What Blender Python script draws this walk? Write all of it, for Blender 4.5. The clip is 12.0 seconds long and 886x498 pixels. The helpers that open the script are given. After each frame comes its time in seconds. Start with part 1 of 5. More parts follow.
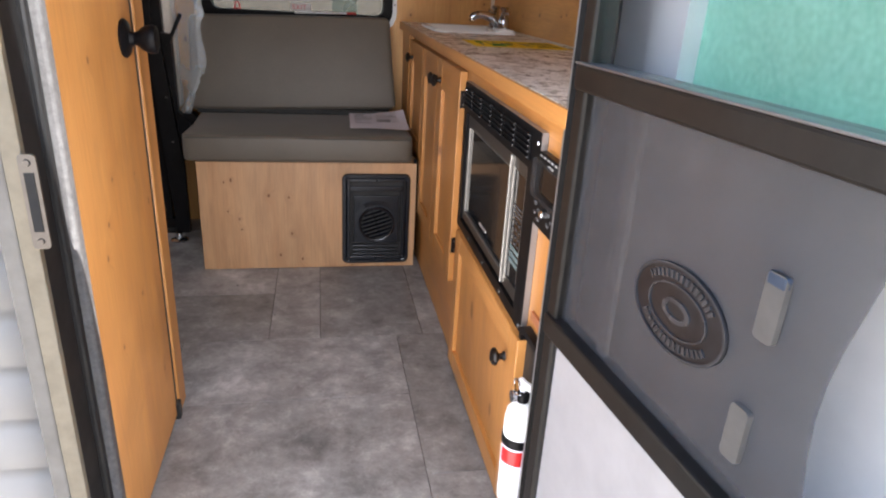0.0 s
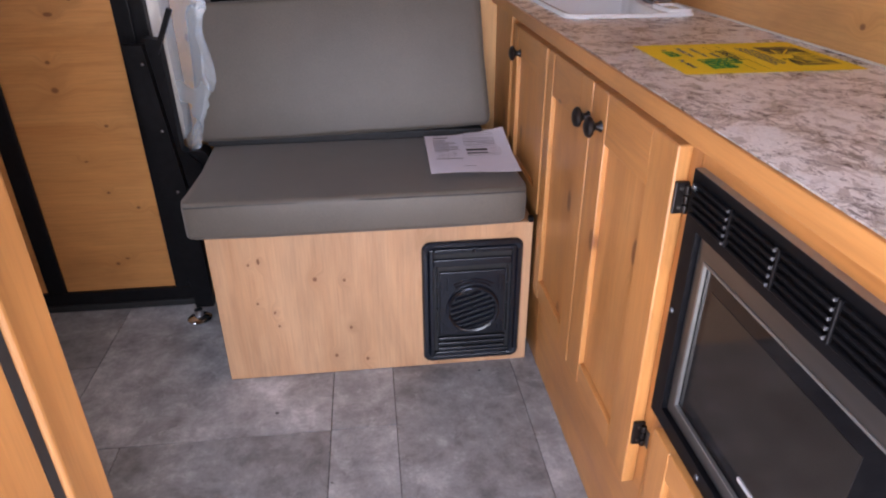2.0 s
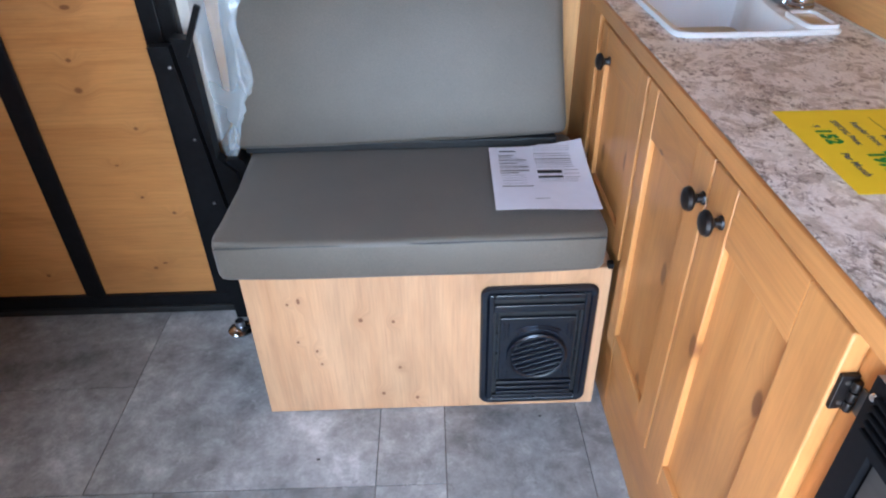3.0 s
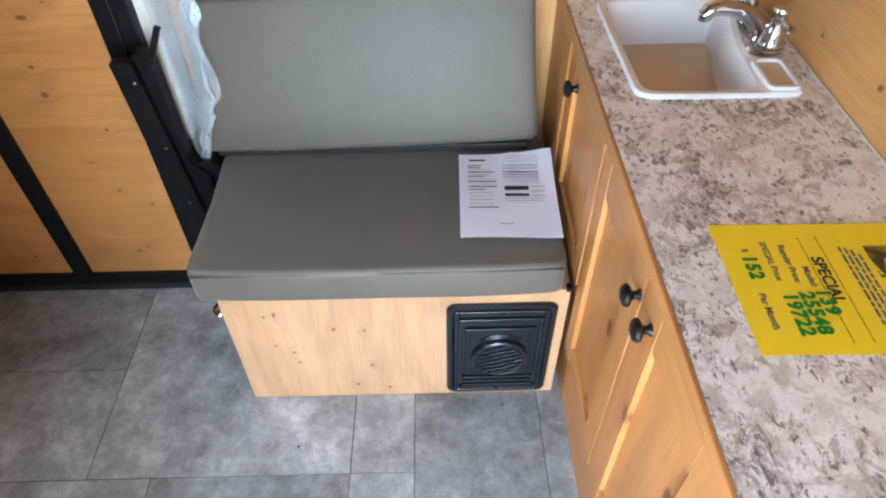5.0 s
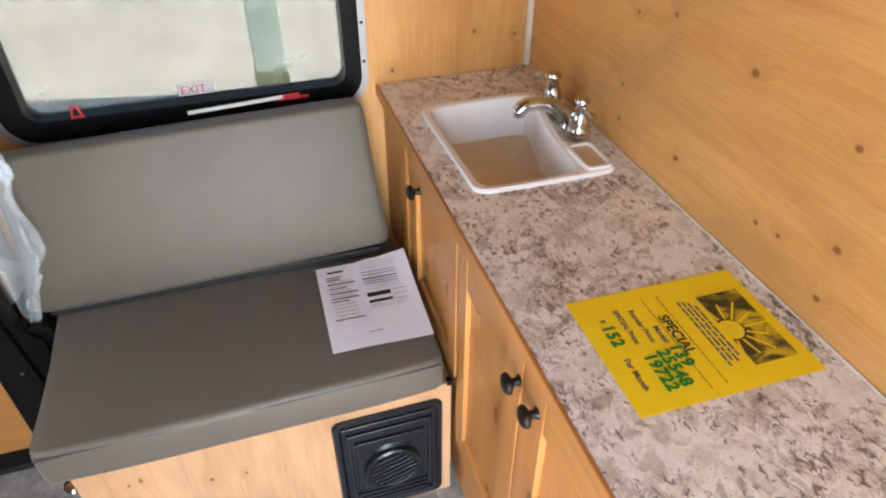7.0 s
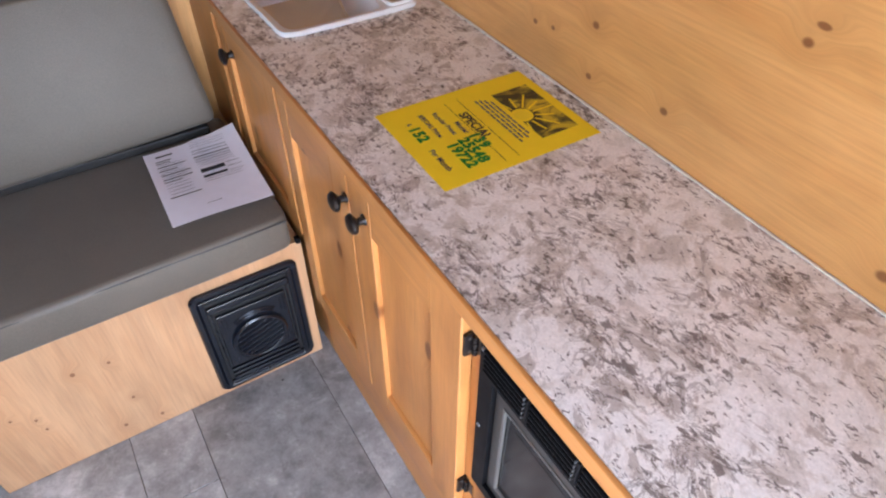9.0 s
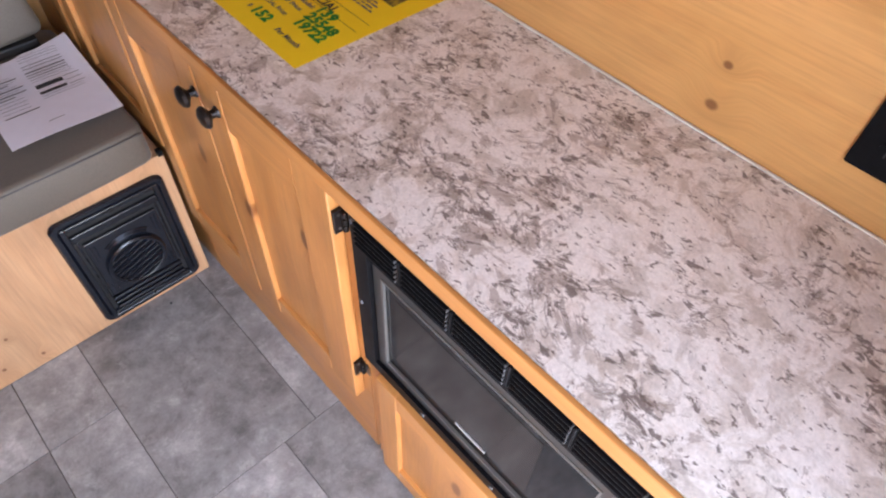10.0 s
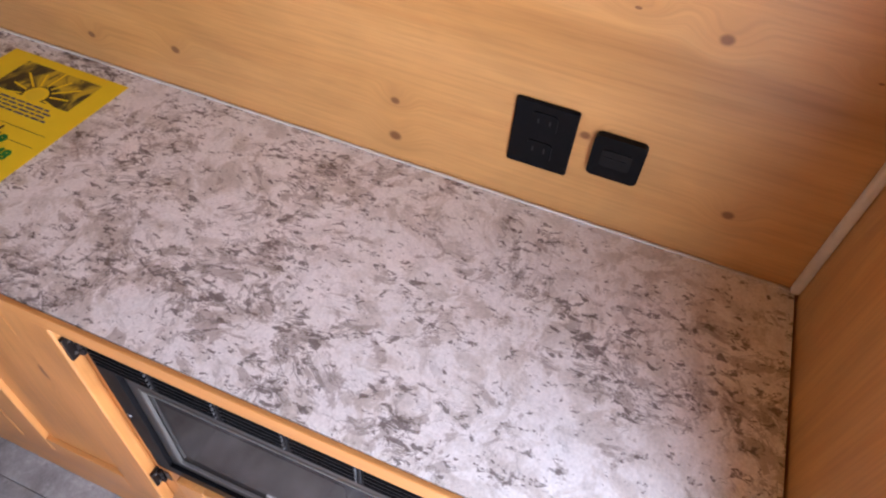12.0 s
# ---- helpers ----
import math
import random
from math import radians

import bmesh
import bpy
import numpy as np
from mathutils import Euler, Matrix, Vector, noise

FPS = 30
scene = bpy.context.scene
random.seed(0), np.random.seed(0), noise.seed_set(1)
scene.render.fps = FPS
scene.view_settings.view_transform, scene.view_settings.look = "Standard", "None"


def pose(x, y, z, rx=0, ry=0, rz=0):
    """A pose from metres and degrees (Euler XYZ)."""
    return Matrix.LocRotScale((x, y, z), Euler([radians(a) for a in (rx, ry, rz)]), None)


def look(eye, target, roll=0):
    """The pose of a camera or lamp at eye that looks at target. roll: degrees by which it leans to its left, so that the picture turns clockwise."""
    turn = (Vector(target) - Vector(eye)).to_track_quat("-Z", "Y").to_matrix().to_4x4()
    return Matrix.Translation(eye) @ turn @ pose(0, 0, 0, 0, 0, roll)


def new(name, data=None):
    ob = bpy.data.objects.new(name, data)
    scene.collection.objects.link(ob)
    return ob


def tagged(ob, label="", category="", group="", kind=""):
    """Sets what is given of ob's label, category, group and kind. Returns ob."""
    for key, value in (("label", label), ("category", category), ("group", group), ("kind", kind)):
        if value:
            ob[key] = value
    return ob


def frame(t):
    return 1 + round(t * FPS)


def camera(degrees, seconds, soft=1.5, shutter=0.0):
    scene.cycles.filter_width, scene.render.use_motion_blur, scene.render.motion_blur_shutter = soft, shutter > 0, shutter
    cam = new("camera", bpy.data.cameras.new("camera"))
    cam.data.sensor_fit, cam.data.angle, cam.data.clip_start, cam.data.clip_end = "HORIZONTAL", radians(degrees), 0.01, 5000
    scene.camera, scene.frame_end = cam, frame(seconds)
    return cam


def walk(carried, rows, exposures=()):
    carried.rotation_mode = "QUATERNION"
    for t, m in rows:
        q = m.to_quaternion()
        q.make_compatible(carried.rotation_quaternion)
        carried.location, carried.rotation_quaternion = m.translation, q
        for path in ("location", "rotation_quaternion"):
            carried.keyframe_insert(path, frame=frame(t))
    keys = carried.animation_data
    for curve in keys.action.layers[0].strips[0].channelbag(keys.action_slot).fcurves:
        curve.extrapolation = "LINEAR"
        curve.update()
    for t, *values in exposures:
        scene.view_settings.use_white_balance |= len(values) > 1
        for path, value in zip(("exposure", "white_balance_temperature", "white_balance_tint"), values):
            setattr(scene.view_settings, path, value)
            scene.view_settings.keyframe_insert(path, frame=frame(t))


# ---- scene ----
cam = camera(68.7, 12.0, soft=2.1)
PATH = [
    (0, (0.176, 0.135, 1.013), (0.541, 1.953, 0.262), 3.4),
    (0.5, (0.168, 0.321, 0.981), (0.544, 2.127, 0.209), 3.2),
    (1, (0.116, 0.554, 0.982), (0.449, 2.351, 0.168), 1.2),
    (1.5, (0.112, 0.779, 0.989), (0.408, 2.554, 0.118), 0.1),
    (2, (0.149, 1.046, 1.08), (0.343, 2.803, 0.145), -0.4),
    (2.5, (0.161, 1.196, 1.135), (0.216, 2.881, 0.059), -1.5),
    (2.7, (0.157, 1.267, 1.166), (0.186, 2.938, 0.067), -1.7),
    (4.3, (0.199, 1.525, 1.404), (0.199, 2.91, -0.039), -0.8),
    (4.5, (0.207, 1.517, 1.434), (0.205, 2.895, -0.015), -0.9),
    (5, (0.23, 1.514, 1.48), (0.249, 2.905, 0.044), -0.7),
    (5.5, (0.25, 1.549, 1.501), (0.33, 3.008, 0.135), 0.6),
    (6, (0.222, 1.595, 1.508), (0.424, 3.115, 0.225), 1.7),
    (6.5, (0.216, 1.571, 1.514), (0.57, 3.104, 0.279), 0.7),
    (8.3, (0.221, 1.419, 1.478), (0.907, 2.771, 0.174), 0.1),
    (8.5, (0.223, 1.4, 1.464), (0.931, 2.715, 0.135), 0.0),
    (9, (0.232, 1.356, 1.43), (0.988, 2.559, 0.023), 0.4),
    (9.5, (0.243, 1.326, 1.399), (1.056, 2.358, -0.109), 1.3),
    (10, (0.244, 1.291, 1.392), (1.125, 2.162, -0.178), 3.4),
    (10.5, (0.253, 1.247, 1.382), (1.203, 1.968, -0.223), 5.2),
    (11, (0.261, 1.228, 1.407), (1.301, 1.829, -0.192), 5.8),
    (11.5, (0.278, 1.218, 1.432), (1.448, 1.701, -0.117), 6.0),
    (12, (0.288, 1.227, 1.45), (1.551, 1.643, -0.044), 5.8),
]
walk(cam, [(t, look(eye, target, roll)) for t, eye, target, roll in PATH],
     exposures=[(0.0, 2.0, 7050, 17), (0.5, 2.27, 6700, 20), (1.0, 2.36, 6650, 27), (1.5, 2.47, 5550, 22), (2.0, 2.82, 6250, 24), (2.5, 3.2, 5300, 11), (4.5, 3.74, 5250, 3), (5.5, 3.72, 6050, 0), (6.0, 3.8, 6300, 3), (6.5, 3.71, 6600, 6),
                (8.5, 3.24, 5700, 12), (9.0, 3.28, 5950, 14), (10.0, 3.15, 6250, 18), (10.5, 3.03, 6600, 22), (11.0, 2.97, 6950, 25), (11.5, 2.95, 7200, 28), (12.0, 3.0, 6100, 21)])

# ---- light ----
sky_world = bpy.data.worlds.new("sky")
scene.world = sky_world
sky_world.use_nodes = True
_bg = sky_world.node_tree.nodes["Background"]
_sky = sky_world.node_tree.nodes.new("ShaderNodeTexSky")
_sky.sky_type = "NISHITA"
_sky.sun_disc = False
_sky.sun_elevation = radians(52)
_sky.sun_rotation = radians(101)
sky_world.node_tree.links.new(_sky.outputs[0], _bg.inputs[0])
_bg.inputs[1].default_value = 0.15
sun = new("sun", bpy.data.lights.new("sun", "SUN"))
sun.data.energy, sun.data.angle, sun.data.color = 4.5, radians(0.5), (1.0, 0.95, 0.88)
sun.matrix_world = look((15, -3, 19.5), (0, 0, 0))

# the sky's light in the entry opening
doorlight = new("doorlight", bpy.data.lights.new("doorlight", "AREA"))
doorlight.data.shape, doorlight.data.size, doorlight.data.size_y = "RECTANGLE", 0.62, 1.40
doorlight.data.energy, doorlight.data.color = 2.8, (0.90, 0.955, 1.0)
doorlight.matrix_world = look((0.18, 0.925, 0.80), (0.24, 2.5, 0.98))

# fill lamp added to brighten the left floor, set in an unseen window
fill_light = new("fill_light", bpy.data.lights.new("fill_light", "AREA"))
fill_light.data.shape, fill_light.data.size, fill_light.data.size_y = "RECTANGLE", 0.66, 0.50
fill_light.data.spread = radians(95)
fill_light.data.energy, fill_light.data.color = 0.30, (0.92, 0.97, 1.0)
fill_light.matrix_world = look((-1.25, 2.175, 1.21), (-0.50, 2.25, 0.50))

# ---- materials ----
def mat_new(name, color=(0.5, 0.5, 0.5), rough=0.5, metal=0.0):
    m = bpy.data.materials.new(name)
    m.use_nodes = True
    b = m.node_tree.nodes["Principled BSDF"]
    b.inputs["Base Color"].default_value = (*color, 1)
    b.inputs["Roughness"].default_value = rough
    b.inputs["Metallic"].default_value = metal
    return m, m.node_tree.nodes, m.node_tree.links, b


def ramp(nodes, links, src, stops):
    r = nodes.new("ShaderNodeValToRGB")
    while len(r.color_ramp.elements) < len(stops):
        r.color_ramp.elements.new(0.5)
    for e, (p, c) in zip(r.color_ramp.elements, stops):
        e.position = p
        e.color = (*c, 1) if isinstance(c, tuple) else (c, c, c, 1)
    links.new(src, r.inputs[0])
    return r.outputs[0]


def mix(nodes, links, fac, a, b, mode="MIX"):
    n = nodes.new("ShaderNodeMix")
    n.data_type, n.blend_type = "RGBA", mode
    for sock, v in ((n.inputs["Factor"], fac), (n.inputs[6], a), (n.inputs[7], b)):
        if isinstance(v, (int, float)):
            sock.default_value = v if sock.type == "VALUE" else (v, v, v, 1)
        elif isinstance(v, tuple):
            sock.default_value = (*v, 1)
        else:
            links.new(v, sock)
    return n.outputs[2]


def math_node(nodes, links, op, a, b=0.0, c=None):
    n = nodes.new("ShaderNodeMath")
    n.operation = op
    for sock, v in zip(n.inputs, (a, b) if c is None else (a, b, c)):
        if isinstance(v, (int, float)):
            sock.default_value = v
        else:
            links.new(v, sock)
    return n.outputs[0]


def noise_tex(nodes, links, vec, scale, detail=4.0, rough=0.55, distort=0.0):
    n = nodes.new("ShaderNodeTexNoise")
    n.inputs["Scale"].default_value = scale
    n.inputs["Detail"].default_value = detail
    n.inputs["Roughness"].default_value = rough
    n.inputs["Distortion"].default_value = distort
    if vec is not None:
        links.new(vec, n.inputs["Vector"])
    return n.outputs["Fac"]


def bump(nodes, links, bsdf, height, strength=0.2, dist=0.002):
    n = nodes.new("ShaderNodeBump")
    n.inputs["Strength"].default_value = strength
    n.inputs["Distance"].default_value = dist
    links.new(height, n.inputs["Height"])
    links.new(n.outputs[0], bsdf.inputs["Normal"])


def coords(nodes):
    return nodes.new("ShaderNodeTexCoord").outputs["Object"]


def scaled(nodes, links, vec, s, loc=(0, 0, 0)):
    n = nodes.new("ShaderNodeMapping")
    n.inputs["Scale"].default_value = s
    n.inputs["Location"].default_value = loc
    links.new(vec, n.inputs["Vector"])
    return n.outputs[0]


def pine(name, base, dark, light, grain="y", normal="x", rough=0.42, knots=0.55, offset=0.0, knot_scale=3.6, knot_size=1.0, spots=()):
    """Knotty pine: long soft grain along one axis, darker lines and round knots."""
    m, N, L, b = mat_new(name, base, rough)
    co = coords(N)
    sep = N.new("ShaderNodeSeparateXYZ")
    L.new(co, sep.inputs[0])
    axes = {"x": sep.outputs[0], "y": sep.outputs[1], "z": sep.outputs[2]}
    across = [a for a in "xyz" if a not in (grain, normal)][0]
    along, cross, depth = axes[grain], axes[across], axes[normal]
    cv = N.new("ShaderNodeCombineXYZ")
    L.new(math_node(N, L, "MULTIPLY_ADD", along, knot_scale * 0.62, offset), cv.inputs[0])
    L.new(math_node(N, L, "MULTIPLY_ADD", cross, knot_scale * 1.35, offset * 1.7), cv.inputs[1])
    vor = N.new("ShaderNodeTexVoronoi")
    vor.voronoi_dimensions, vor.feature = "2D", "F1"
    vor.inputs["Scale"].default_value = 1.0
    L.new(cv.outputs[0], vor.inputs["Vector"])
    dist = vor.outputs["Distance"]
    pick = N.new("ShaderNodeSeparateColor")
    L.new(vor.outputs["Color"], pick.inputs[0])
    some = math_node(N, L, "LESS_THAN", pick.outputs[0], knots)
    size = math_node(N, L, "MULTIPLY_ADD", pick.outputs[1], 0.07 * knot_size, 0.025 * knot_size)
    near = N.new("ShaderNodeMapRange")
    near.interpolation_type = "SMOOTHSTEP"
    L.new(dist, near.inputs[0])
    L.new(math_node(N, L, "MULTIPLY", size, 0.55), near.inputs[1])
    L.new(size, near.inputs[2])
    near.inputs[3].default_value, near.inputs[4].default_value = 1.0, 0.0
    knot = math_node(N, L, "MULTIPLY", near.outputs[0], some)
    halo_m = N.new("ShaderNodeMapRange")
    halo_m.interpolation_type = "SMOOTHSTEP"
    L.new(dist, halo_m.inputs[0])
    halo_m.inputs[1].default_value, halo_m.inputs[2].default_value = 0.02, 0.24
    halo_m.inputs[3].default_value, halo_m.inputs[4].default_value = 1.0, 0.0
    halo = math_node(N, L, "MULTIPLY", halo_m.outputs[0], some)
    for a, c, r in spots:
        at = N.new("ShaderNodeCombineXYZ")
        L.new(math_node(N, L, "MULTIPLY", math_node(N, L, "SUBTRACT", along, a), 0.8), at.inputs[0])
        L.new(math_node(N, L, "SUBTRACT", cross, c), at.inputs[1])
        far = N.new("ShaderNodeVectorMath")
        far.operation = "LENGTH"
        L.new(at.outputs[0], far.inputs[0])
        for top, kind in ((r * 0.85, "knot"), (r * 4.0, "halo")):
            fall = N.new("ShaderNodeMapRange")
            fall.interpolation_type = "SMOOTHSTEP"
            L.new(far.outputs["Value"], fall.inputs[0])
            fall.inputs[1].default_value, fall.inputs[2].default_value = r * 0.35, top
            fall.inputs[3].default_value, fall.inputs[4].default_value = 1.0, 0.0
            if kind == "knot":
                knot = math_node(N, L, "MAXIMUM", knot, fall.outputs[0])
            else:
                halo = math_node(N, L, "MAXIMUM", halo, fall.outputs[0])
    # the grain bends round the knots
    bent = math_node(N, L, "MULTIPLY_ADD", halo, 0.02, cross)
    gv = N.new("ShaderNodeCombineXYZ")
    L.new(math_node(N, L, "MULTIPLY_ADD", along, 1.5, offset), gv.inputs[0])
    L.new(math_node(N, L, "MULTIPLY", bent, 17.0), gv.inputs[1])
    L.new(math_node(N, L, "MULTIPLY", depth, 17.0), gv.inputs[2])
    g1 = noise_tex(N, L, gv.outputs[0], 1.0, 5, 0.6, 0.8)
    col = ramp(N, L, g1, [(0.2, dark), (0.5, base), (0.8, light)])
    wide = noise_tex(N, L, scaled(N, L, gv.outputs[0], (0.9, 0.16, 0.16), (4, 1, 2)), 1.0, 5, 0.62, 1.2)
    col = mix(N, L, 1.0, col, ramp(N, L, wide, [(0.26, 0.70), (0.48, 1.0), (0.74, 1.16)]), "MULTIPLY")
    fv = N.new("ShaderNodeCombineXYZ")
    L.new(math_node(N, L, "MULTIPLY", along, 9.0), fv.inputs[0])
    L.new(math_node(N, L, "MULTIPLY", bent, 210.0), fv.inputs[1])
    L.new(math_node(N, L, "MULTIPLY", depth, 210.0), fv.inputs[2])
    g2 = noise_tex(N, L, fv.outputs[0], 1.0, 3, 0.6)
    col = mix(N, L, 1.0, col, ramp(N, L, g2, [(0.3, 0.86), (0.6, 1.0)]), "MULTIPLY")
    # a few dark growth streaks
    sv = N.new("ShaderNodeCombineXYZ")
    L.new(math_node(N, L, "MULTIPLY_ADD", along, 2.6, offset + 5), sv.inputs[0])
    L.new(math_node(N, L, "MULTIPLY", bent, 46.0), sv.inputs[1])
    st = noise_tex(N, L, sv.outputs[0], 1.0, 4, 0.65, 0.4)
    streak = ramp(N, L, st, [(0.66, 0.0), (0.78, 1.0)])
    col = mix(N, L, math_node(N, L, "MULTIPLY", streak, 0.60), col, (dark[0] * 0.62, dark[1] * 0.45, dark[2] * 0.4))
    blotch = noise_tex(N, L, co, 3.0, 3, 0.5)
    col = mix(N, L, 1.0, col, ramp(N, L, blotch, [(0.3, 0.9), (0.7, 1.05)]), "MULTIPLY")
    col = mix(N, L, math_node(N, L, "MULTIPLY", halo, 0.2), col, tuple(c * 0.7 for c in dark))
    col = mix(N, L, math_node(N, L, "MULTIPLY", knot, 0.82), col, (0.15, 0.048, 0.014))
    L.new(col, b.inputs["Base Color"])
    L.new(ramp(N, L, g1, [(0.2, rough - 0.06), (0.8, rough + 0.08)]), b.inputs["Roughness"])
    bump(N, L, b, g2, 0.10, 0.001)
    return m


HONEY = ((0.55, 0.247, 0.073), (0.43, 0.172, 0.046), (0.62, 0.300, 0.098))
WALL = ((0.63, 0.322, 0.104), (0.50, 0.218, 0.060), (0.70, 0.382, 0.138))
PALE = ((0.59, 0.335, 0.172), (0.50, 0.255, 0.116), (0.64, 0.39, 0.214))
m_wall_x = pine("pine_wall_panel", *WALL, grain="y", normal="x", knots=0.25, knot_scale=7.4, knot_size=0.6, offset=0.37,
                spots=[(1.512, 0.906, 0.011), (1.172, 1.144, 0.009), (1.094, 0.945, 0.009), (1.513, 0.961, 0.008), (1.852, 0.932, 0.009), (2.005, 0.912, 0.008), (1.274, 0.994, 0.008), (2.008, 0.994, 0.009), (1.698, 1.102, 0.009), (2.352, 0.942, 0.007), (2.1, 0.952, 0.006), (2.038, 1.127, 0.008), (2.436, 1.163, 0.007), (2.234, 1.144, 0.01), (2.552, 0.995, 0.006), (2.544, 0.926, 0.006), (2.355, 0.939, 0.008), (2.541, 1.136, 0.006), (2.145, 0.945, 0.007)])
m_wall_y = pine("pine_end_panel", *WALL, grain="z", normal="y", knots=0.35, knot_scale=6.2, knot_size=0.8, offset=3.3,
                spots=[(0.967, 0.758, 0.007), (0.95, 0.863, 0.006), (0.894, 0.552, 0.007), (1.1, 0.62, 0.008)])
m_wall_s = pine("pine_entry_panel", *WALL, grain="z", normal="y", knots=0.6, knot_scale=4.2, offset=8.3)
m_door_x = pine("pine_door_panel", *HONEY, grain="z", normal="x", knots=0.3, offset=1.4, knot_scale=7.5, knot_size=0.8,
                spots=[(0.876, -0.024, 0.008), (0.674, 0.012, 0.006), (0.609, -0.037, 0.007), (0.558, -0.064, 0.008), (0.414, 0.1, 0.007), (0.379, -0.05, 0.007), (0.647, 0.147, 0.005)])
m_bench = pine("pale_pine_board", *PALE, grain="z", normal="y", knots=0.2, offset=6.1, knot_scale=9.0, knot_size=0.6,
               spots=[(0.285, -0.151, 0.008), (0.278, -0.081, 0.006), (0.157, -0.25, 0.005), (0.038, -0.038, 0.007), (0.055, -0.117, 0.007), (0.334, -0.302, 0.005), (0.226, -0.294, 0.005), (0.139, -0.074, 0.006), (0.198, -0.256, 0.005)])
m_bed = pine("pine_bed_board", *HONEY, grain="x", normal="y", knots=0.3, offset=2.2, knot_scale=7.0, knot_size=0.8,
             spots=[(0.157, 0.664, 0.012), (0.158, 0.735, 0.008), (0.261, 0.565, 0.007), (0.222, 0.374, 0.006), (0.292, 0.325, 0.007), (0.196, 0.148, 0.008), (0.346, 0.298, 0.007), (-0.107, 0.132, 0.008)])
m_cab = pine("pine_cabinet", *HONEY, grain="z", normal="x", knots=0.5, knot_scale=4.6, offset=4.7, rough=0.34)
m_rail = pine("pine_cabinet_rail", *HONEY, grain="y", normal="x", knots=0.3, offset=9.7, rough=0.34)
# ceiling out of view; its colour is darkened to cut bounce light
m_ceil = pine("darkened_pine_ceiling", (0.24, 0.125, 0.052), (0.19, 0.09, 0.036), (0.28, 0.15, 0.066), grain="y", normal="z", knots=0.3, offset=11.0)
m_edge = pine("pine_edge_band", *HONEY, grain="y", normal="z", knots=0.3, offset=13.0, rough=0.36)


def plain(name, color, rough=0.5, metal=0.0, vary=0.12, scale=30.0, bumpy=0.0, stretch=(1, 1, 1), spec=None):
    """A plain surface with slight mottling and uneven gloss."""
    m, N, L, b = mat_new(name, color, rough, metal)
    v = scaled(N, L, coords(N), stretch)
    n1 = noise_tex(N, L, v, scale, 5, 0.6)
    n2 = noise_tex(N, L, v, scale * 0.14, 3, 0.5)
    lo = tuple(c * (1 - vary) for c in color)
    hi = tuple(min(1, c * (1 + vary)) for c in color)
    col = ramp(N, L, n1, [(0.3, lo), (0.7, hi)])
    col = mix(N, L, 1.0, col, ramp(N, L, n2, [(0.3, 1 - vary * 0.7), (0.7, 1.0)]), "MULTIPLY")
    L.new(col, b.inputs["Base Color"])
    L.new(ramp(N, L, n2, [(0.3, max(0.02, rough * 0.85)), (0.7, min(1, rough * 1.2))]), b.inputs["Roughness"])
    if bumpy:
        bump(N, L, b, n1, bumpy, 0.001)
    if spec is not None:
        b.inputs["Specular IOR Level"].default_value = spec
    return m


m_black = plain("black_plastic", (0.006, 0.006, 0.007), 0.34, 0, 0.2, 120, 0.06, spec=0.09)
m_blackmetal = plain("black_painted_steel", (0.008, 0.008, 0.009), 0.4, 0, 0.25, 60, 0.04, spec=0.16)
m_vent = plain("blueblack_plastic", (0.007, 0.009, 0.014), 0.22, 0, 0.2, 80, 0.05, spec=0.6)
m_rubber = plain("black_rubber", (0.018, 0.018, 0.018), 0.6, 0, 0.2, 90, 0.1)
m_darkframe = plain("dark_bronze_frame", (0.022, 0.020, 0.018), 0.4, 0, 0.2, 50, 0.05)
m_alu = plain("brushed_aluminium", (0.36, 0.36, 0.37), 0.42, 0.8, 0.1, 40, 0.05, (1, 1, 0.1))
m_grey = plain("grey_edging", (0.17, 0.165, 0.16), 0.75, 0, 0.25, 150, 0.3)
m_brass = plain("tan_metal_strip", (0.30, 0.26, 0.19), 0.45, 0.1, 0.15, 40, 0.05)
m_redwood = plain("reddish_stained_wood", (0.36, 0.135, 0.062), 0.45, 0, 0.2, 60, 0.1, (1, 0.15, 1))
m_bead = plain("cream_plastic_bead", (0.62, 0.57, 0.42), 0.4, 0, 0.08, 60)
m_steel = plain("stainless_steel", (0.21, 0.20, 0.19), 0.33, 0.95, 0.08, 60, 0.04, (1, 0.06, 1))
m_flange = plain("grey_beige_flange", (0.24, 0.225, 0.20), 0.5, 0, 0.15, 30, 0.05)
m_bright = plain("bright_steel_trim", (0.36, 0.35, 0.33), 0.32, 0.8, 0.05, 60)
m_chrome = plain("chrome", (0.58, 0.60, 0.63), 0.12, 1.0, 0.03, 30)
m_glassdark = plain("dark_oven_glass", (0.004, 0.004, 0.005), 0.06, 0, 0.2, 20, 0, spec=0.3)
m_meshglass = plain("oven_screen_glass", (0.016, 0.013, 0.011), 0.10, 0, 0.1, 400, 0, spec=0.4)
m_bronze = plain("oil_rubbed_bronze", (0.018, 0.014, 0.013), 0.3, 0.5, 0.3, 90)
m_rim = plain("off_white_sink_rim", (0.85, 0.845, 0.83), 0.2, 0, 0.03, 10)
# off-white sink plastic with the pine's tan reflection put into its colour
m_sink = plain("wood_reflection_sink_plastic", (0.62, 0.49, 0.31), 0.14, 0, 0.04, 10)
m_white = plain("white_panel", (0.88, 0.88, 0.88), 0.4, 0, 0.05, 12, 0.05)
m_palegrey = plain("pale_grey_panel", (0.64, 0.62, 0.62), 0.5, 0, 0.06, 20, 0.05)
m_siding = plain("white_siding", (0.60, 0.58, 0.54), 0.35, 0, 0.05, 8)
m_caulk = plain("off_white_sealant", (0.68, 0.62, 0.53), 0.5, 0, 0.08, 50, 0.1)
